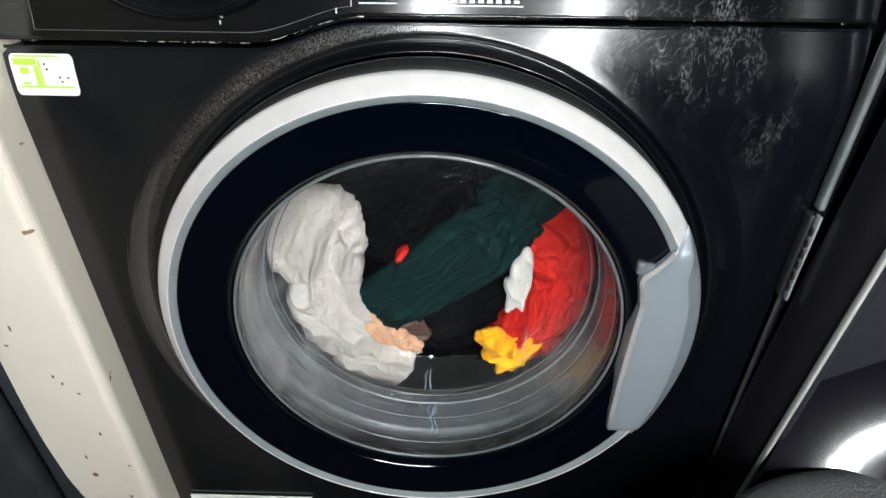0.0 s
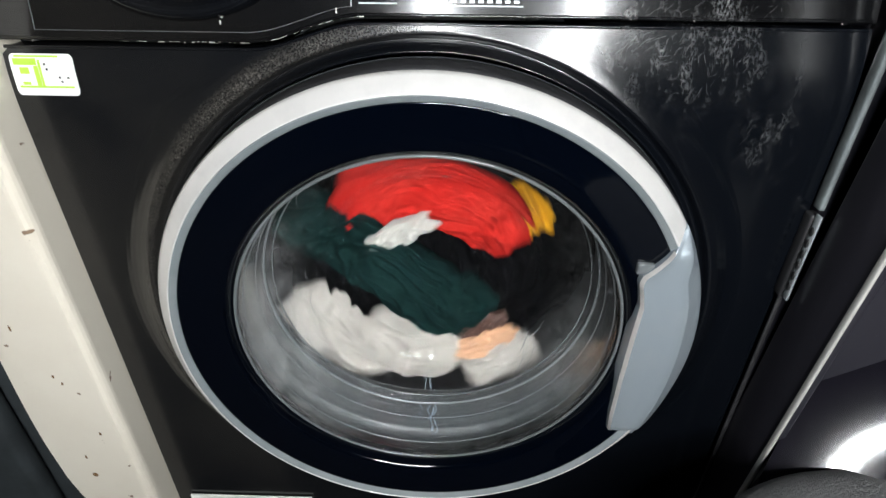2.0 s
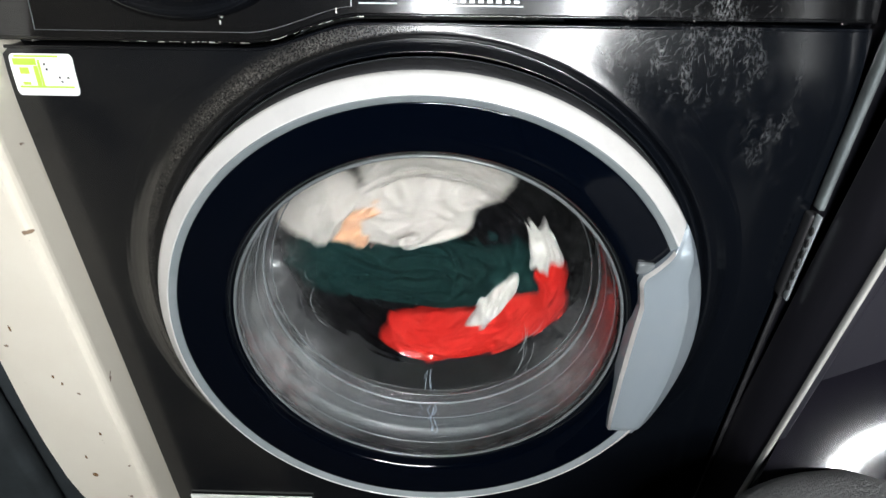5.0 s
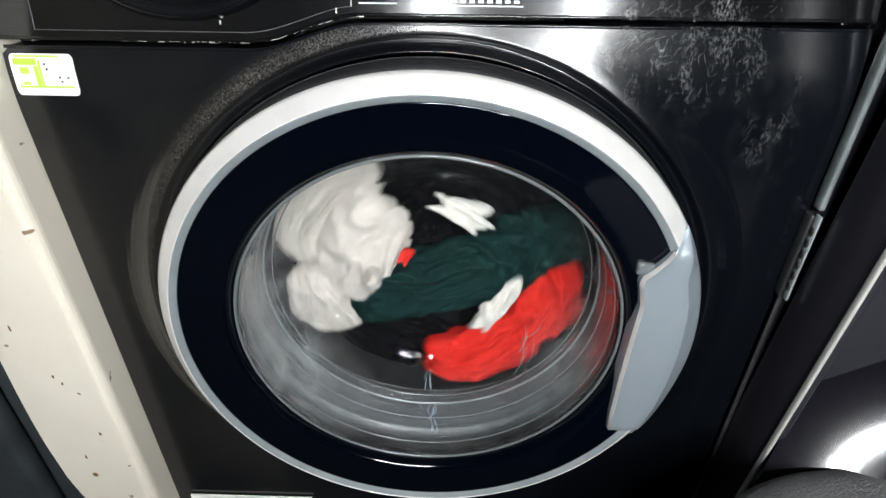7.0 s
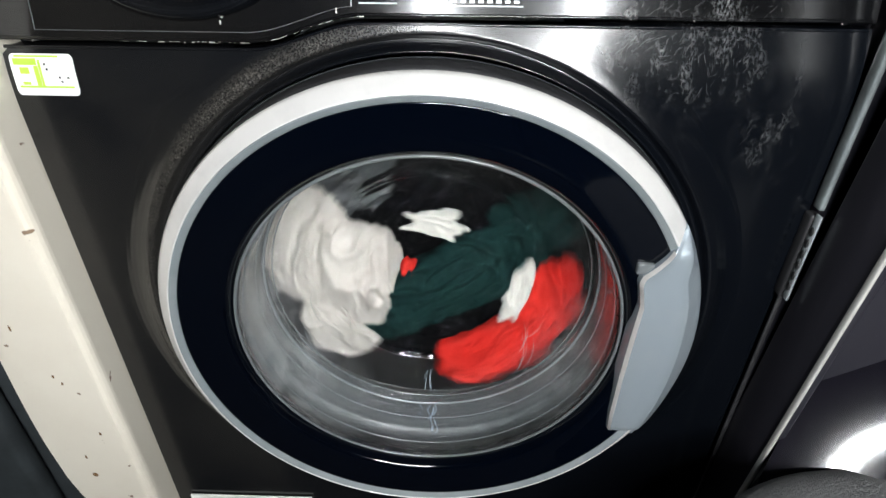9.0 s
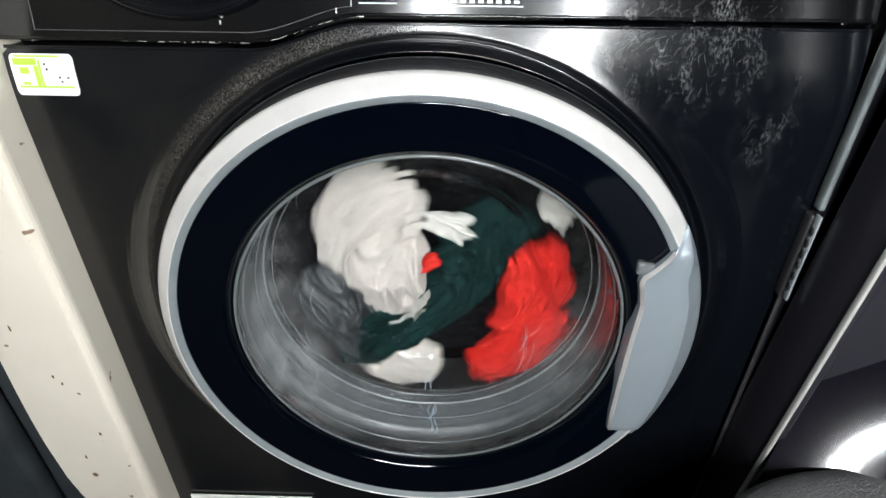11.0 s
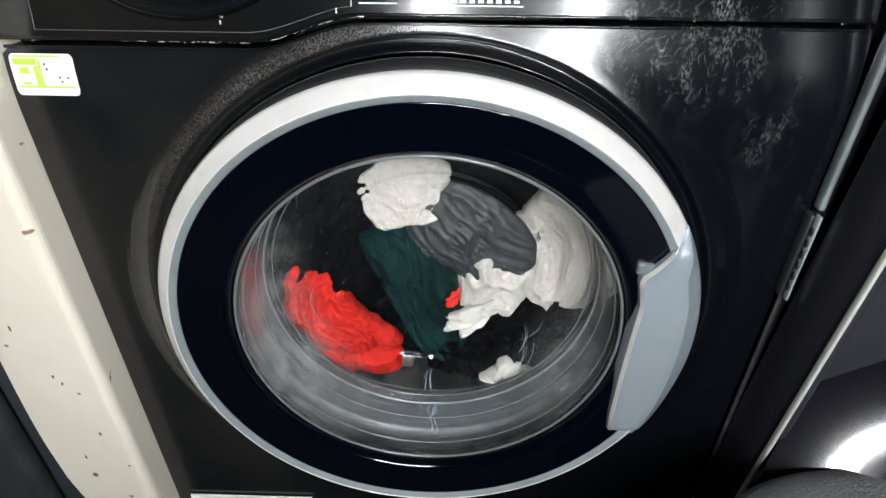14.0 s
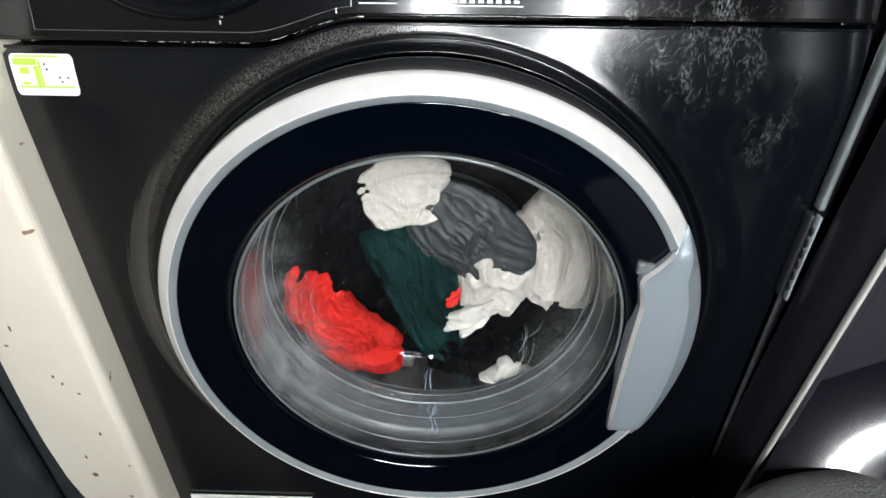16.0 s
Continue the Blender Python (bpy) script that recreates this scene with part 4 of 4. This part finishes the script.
def motions():
    carry(LAUNDRY['red'], [(0, 0.141, 0.112, 118), (0.3, 0.141, 0.112, 118), (0.5, 0.142, 0.112, 141), (1, 0.143, 0.112, 202), (1.5, 0.129, 0.112, 279), (2, 0.087, 0.112, 384), (2.5, 0.13, 0.112, 480), (3, 0.134, 0.112, 551), (3.5, 0.13, 0.112, 623), (4, 0.097, 0.112, 718), (6.5, 0.104, 0.112, 1147), (7, 0.135, 0.112, 1232), (7.5, 0.149, 0.112, 1309), (8, 0.129, 0.112, 1369), (8.5, 0.093, 0.112, 1490), (9, 0.142, 0.112, 1587), (11.5, 0.16, 0.112, 2013), (12, 0.142, 0.112, 2031), (12.5, 0.146, 0.112, 2042), (13, 0.143, 0.112, 2039)])
    carry(LAUNDRY['red2'], [(0, 0.141, 0.115, 85), (0.3, 0.141, 0.115, 85), (0.5, 0.153, 0.115, 105), (1, 0.132, 0.115, 170), (1.5, 0.138, 0.115, 253), (2, 0.102, 0.115, 331), (2.5, 0.117, 0.115, 444), (3, 0.122, 0.115, 533), (3.5, 0.155, 0.115, 605), (4, 0.13, 0.115, 673), (6.5, 0.093, 0.115, 1092), (7, 0.136, 0.115, 1195), (7.5, 0.123, 0.115, 1282), (8, 0.138, 0.115, 1346), (8.5, 0.078, 0.115, 1437), (9, 0.136, 0.115, 1555), (11.5, 0.114, 0.115, 1986), (12, 0.138, 0.115, 2018), (12.5, 0.147, 0.115, 2025), (13, 0.145, 0.115, 2023)])
    carry(LAUNDRY['lining'], [(0, 0.092, 0.091, 97), (0.3, 0.092, 0.091, 97), (0.5, 0.079, 0.091, 116), (1, 0.08, 0.091, 193), (1.5, 0.097, 0.091, 265), (2, 0.064, 0.091, 335), (2.5, 0.077, 0.091, 458), (3, 0.086, 0.091, 543), (3.5, 0.099, 0.091, 602), (4, 0.073, 0.091, 682), (6.5, 0.073, 0.091, 1090), (7, 0.078, 0.091, 1203), (7.5, 0.076, 0.091, 1284), (8, 0.09, 0.091, 1350), (8.5, 0.105, 0.145, 1409), (9, 0.093, 0.091, 1546), (11.5, 0.086, 0.145, 1979), (12, 0.090, 0.195, 2021), (12.5, 0.090, 0.195, 2023), (13, 0.090, 0.195, 2022)])
    carry(LAUNDRY['yellow'], [(0, 0.139, 0.091, 137), (0.3, 0.139, 0.091, 137), (0.5, 0.119, 0.091, 159), (1, 0.143, 0.091, 227), (1.5, 0.120, 0.116, 299), (2, 0.118, 0.128, 417), (2.5, 0.138, 0.175, 503), (3, 0.129, 0.175, 581), (3.5, 0.11, 0.175, 645), (4, 0.1, 0.145, 748), (6.5, 0.148, 0.190, 1187), (7, 0.141, 0.185, 1236), (7.5, 0.149, 0.185, 1324), (8, 0.128, 0.185, 1383), (8.5, 0.135, 0.150, 1544), (9, 0.157, 0.185, 1601), (11.5, 0.17, 0.185, 2034), (12, 0.147, 0.185, 2057), (12.5, 0.147, 0.185, 2057), (13, 0.147, 0.185, 2057)])
    carry(LAUNDRY['t1'], [(0, 0.126, 0.11, -80), (0.3, 0.126, 0.11, -80), (0.5, 0.136, 0.11, -56), (1, 0.102, 0.11, 39), (1.5, 0.127, 0.11, 136), (2, 0.149, 0.11, 229), (2.5, 0.131, 0.11, 292), (3, 0.095, 0.11, 386), (3.5, 0.11, 0.11, 493), (4, 0.126, 0.11, 564), (6.5, 0.131, 0.11, 961), (7, 0.140, 0.118, 1023), (7.5, 0.099, 0.11, 1146), (8, 0.112, 0.11, 1226), (8.5, 0.143, 0.11, 1307), (9, 0.146, 0.118, 1360), (11.5, 0.082, 0.11, 1836), (12, 0.138, 0.117, 1879), (12.5, 0.141, 0.117, 1882), (13, 0.141, 0.117, 1883)])
    carry(LAUNDRY['t2'], [(0, 0.126, 0.108, -120), (0.3, 0.126, 0.108, -120), (0.5, 0.121, 0.108, -90), (1, 0.088, 0.108, -18), (1.5, 0.113, 0.108, 95), (2, 0.107, 0.108, 193), (2.5, 0.126, 0.108, 259), (3, 0.086, 0.108, 334), (3.5, 0.106, 0.108, 439), (4, 0.086, 0.108, 539), (6.5, 0.075, 0.108, 948), (7, 0.081, 0.108, 1011), (7.5, 0.043, 0.108, 1107), (8, 0.114, 0.108, 1201), (8.5, 0.09, 0.108, 1294), (9, 0.079, 0.108, 1345), (11.5, 0.045, 0.108, 1795), (12, 0.069, 0.118, 1886), (12.5, 0.064, 0.118, 1889), (13, 0.065, 0.118, 1889)])
    carry(LAUNDRY['t3'], [(0, 0.152, 0.105, -151), (0.3, 0.152, 0.105, -151), (0.5, 0.142, 0.105, -129), (1, 0.149, 0.105, -68), (1.5, 0.097, 0.105, 47), (2, 0.15, 0.105, 149), (2.5, 0.153, 0.105, 221), (3, 0.145, 0.105, 284), (3.5, 0.098, 0.105, 381), (4, 0.155, 0.105, 495), (6.5, 0.124, 0.105, 909), (7, 0.131, 0.105, 972), (7.5, 0.093, 0.105, 1028), (8, 0.093, 0.105, 1145), (8.5, 0.132, 0.105, 1250), (9, 0.136, 0.105, 1314), (11.5, 0.138, 0.105, 1716), (12, 0.098, 0.100, 1778), (12.5, 0.101, 0.100, 1789), (13, 0.102, 0.100, 1786)])
    carry(LAUNDRY['tan'], [(0, 0.094, 0.091, -147), (0.3, 0.094, 0.091, -147), (0.5, 0.109, 0.091, -131), (1, 0.1, 0.091, -69), (1.5, 0.08, 0.091, 66), (2, 0.108, 0.091, 149), (2.5, 0.116, 0.091, 226), (3, 0.115, 0.091, 284), (3.5, 0.056, 0.091, 380), (4, 0.098, 0.091, 486), (6.5, 0.09, 0.091, 934), (7, 0.102, 0.175, 994), (7.5, 0.052, 0.175, 1048), (8, 0.069, 0.175, 1167), (8.5, 0.08, 0.091, 1273), (9, 0.094, 0.175, 1320), (11.5, 0.052, 0.175, 1768), (12, 0.051, 0.175, 1878), (12.5, 0.051, 0.175, 1878), (13, 0.051, 0.175, 1878)])
    carry(LAUNDRY['b1'], [(0, 0.076, 0.132, -21), (0.3, 0.076, 0.132, -21), (0.5, 0.079, 0.132, -11), (1, 0.099, 0.132, 87), (1.5, 0.104, 0.132, 183), (2, 0.103, 0.132, 266), (2.5, 0.078, 0.132, 325), (3, 0.093, 0.132, 443), (3.5, 0.105, 0.132, 513), (4, 0.089, 0.132, 604), (6.5, 0.092, 0.132, 1008), (7, 0.068, 0.132, 1062), (7.5, 0.09, 0.132, 1192), (8, 0.087, 0.132, 1267), (8.5, 0.072, 0.132, 1356), (9, 0.064, 0.132, 1415), (11.5, 0.115, 0.132, 1869), (12, 0.137, 0.120, 1938), (12.5, 0.138, 0.120, 1938), (13, 0.139, 0.120, 1937)])
    carry(LAUNDRY['b2'], [(0, 0.076, 0.134, 153), (0.3, 0.076, 0.134, 153), (0.5, 0.084, 0.134, 201), (1, 0.093, 0.134, 260), (1.5, 0.059, 0.134, 318), (2, 0.059, 0.134, 432), (2.5, 0.08, 0.134, 524), (3, 0.099, 0.134, 602), (3.5, 0.078, 0.134, 658), (4, 0.049, 0.134, 770), (6.5, 0.076, 0.134, 1191), (7, 0.106, 0.134, 1285), (7.5, 0.091, 0.134, 1345), (8, 0.079, 0.134, 1429), (8.5, 0.053, 0.134, 1543), (9, 0.097, 0.134, 1631), (11.5, 0.098, 0.134, 2052), (12, 0.105, 0.117, 2090), (12.5, 0.107, 0.117, 2091), (13, 0.106, 0.117, 2091)])
    carry(LAUNDRY['grey'], [(0, 0.141, 0.189, 156), (0.3, 0.141, 0.189, 156), (0.5, 0.158, 0.189, 197), (1, 0.139, 0.189, 272), (1.5, 0.109, 0.189, 358), (2, 0.13, 0.189, 448), (2.5, 0.132, 0.189, 530), (3, 0.13, 0.189, 623), (3.5, 0.119, 0.189, 683), (4, 0.115, 0.189, 774), (6.5, 0.17, 0.179, 1314), (7, 0.134, 0.149, 1395), (7.5, 0.087, 0.096, 1426), (8, 0.125, 0.124, 1534), (8.5, 0.142, 0.149, 1628), (9, 0.126, 0.129, 1751), (11.5, 0.106, 0.096, 2107), (12, 0.065, 0.096, 2185), (12.5, 0.068, 0.096, 2199), (13, 0.065, 0.096, 2196)])
    carry(LAUNDRY['sock'], [(0, 0.104, 0.175, -8), (0.3, 0.104, 0.175, -8), (0.5, 0.101, 0.175, 32), (1, 0.127, 0.175, 136), (1.5, 0.123, 0.175, 202), (2, 0.14, 0.140, 287), (2.5, 0.119, 0.091, 364), (3, 0.105, 0.091, 464), (3.5, 0.106, 0.175, 550), (4, 0.121, 0.091, 630), (6.5, 0.118, 0.091, 1030), (7, 0.084, 0.091, 1101), (7.5, 0.112, 0.091, 1218), (8, 0.109, 0.091, 1288), (8.5, 0.117, 0.091, 1368), (9, 0.065, 0.091, 1442), (11.5, 0.065, 0.091, 1900), (12, 0.064, 0.091, 1946), (12.5, 0.067, 0.091, 1944), (13, 0.069, 0.091, 1943)])
    carry(LAUNDRY['sock2'], [(0, 0.139, 0.185, 159), (0.3, 0.139, 0.185, 159), (0.5, 0.136, 0.185, 194), (1, 0.13, 0.185, 263), (1.5, 0.104, 0.185, 364), (2, 0.121, 0.185, 430), (2.5, 0.131, 0.185, 542), (3, 0.132, 0.185, 619), (3.5, 0.124, 0.185, 685), (4, 0.106, 0.185, 766), (6.5, 0.091, 0.175, 1139), (7, 0.113, 0.185, 1262), (7.5, 0.127, 0.175, 1349), (8, 0.114, 0.185, 1401), (8.5, 0.106, 0.185, 1504), (9, 0.123, 0.185, 1642), (11.5, 0.153, 0.091, 1905), (12, 0.167, 0.091, 1945), (12.5, 0.16, 0.091, 1950), (13, 0.163, 0.091, 1947)])
    carry(LAUNDRY['label'], [(0, 0.037, 0.098, -58), (0.3, 0.037, 0.098, -58), (0.5, 0.041, 0.098, -49), (1, 0.036, 0.098, 46), (1.5, 0.06, 0.098, 149), (2, 0.067, 0.145, 227), (2.5, 0.049, 0.098, 289), (3, 0.031, 0.098, 363), (3.5, 0.043, 0.098, 490), (4, 0.059, 0.145, 678), (6.5, 0.057, 0.175, 958), (7, 0.037, 0.098, 1022), (7.5, 0.039, 0.098, 1201), (8, 0.069, 0.165, 1264), (8.5, 0.062, 0.165, 1321), (9, 0.026, 0.098, 1361), (11.5, 0.014, 0.098, 1880), (12, 0.032, 0.098, 1945), (12.5, 0.034, 0.098, 1946), (13, 0.035, 0.098, 1944)])
    spin = [(0, 0.014, 0.01, -35), (0.3, 0.014, 0.01, -35), (0.5, 0.014, 0.002, -14), (1, -0.013, -0.006, 45), (1.5, -0.014, -0.025, 160), (2, -0.038, -0.006, 221), (2.5, 0.011, 0.002, 320), (3, -0.02, -0.017, 402), (3.5, -0.02, -0.029, 480), (4, -0.035, -0.006, 569), (6.5, -0.019, 0.023, 971), (7, 0.014, -0.005, 1067), (7.5, -0.017, -0.045, 1121), (8, -0.023, -0.014, 1227), (8.5, -0.035, 0.009, 1312), (9, 0.02, -0.009, 1413), (11.5, -0.02, -0.045, 1840), (12, -0.024, -0.029, 1872), (12.5, -0.026, -0.029, 1875), (13, -0.023, -0.029, 1872)]
    def along(t):
        x, z, a = between(spin, t)
        tip = smoothstep(11.5, 12.0, t)
        return Matrix.Translation((x + 0.022 * tip, 0.106 + 0.006 * tip, AXIS + z - 0.016 * tip)) @ Euler((0, radians(a), 0)).to_matrix().to_4x4() @ pose(0, 0, 0, 0, 0, 5 * tip)
    walk(LAUNDRY["green"], [(t, along(t)) for t in TIMES])
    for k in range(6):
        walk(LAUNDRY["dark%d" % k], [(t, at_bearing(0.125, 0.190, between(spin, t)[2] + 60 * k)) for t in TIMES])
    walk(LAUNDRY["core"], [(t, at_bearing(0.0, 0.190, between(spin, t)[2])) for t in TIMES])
    walk(DRUM, [(t, Matrix.Translation((0, 0.078, ZC)) @ Euler((0, radians(between(spin, t)[2]), 0)).to_matrix().to_4x4()) for t in TIMES])


motions()
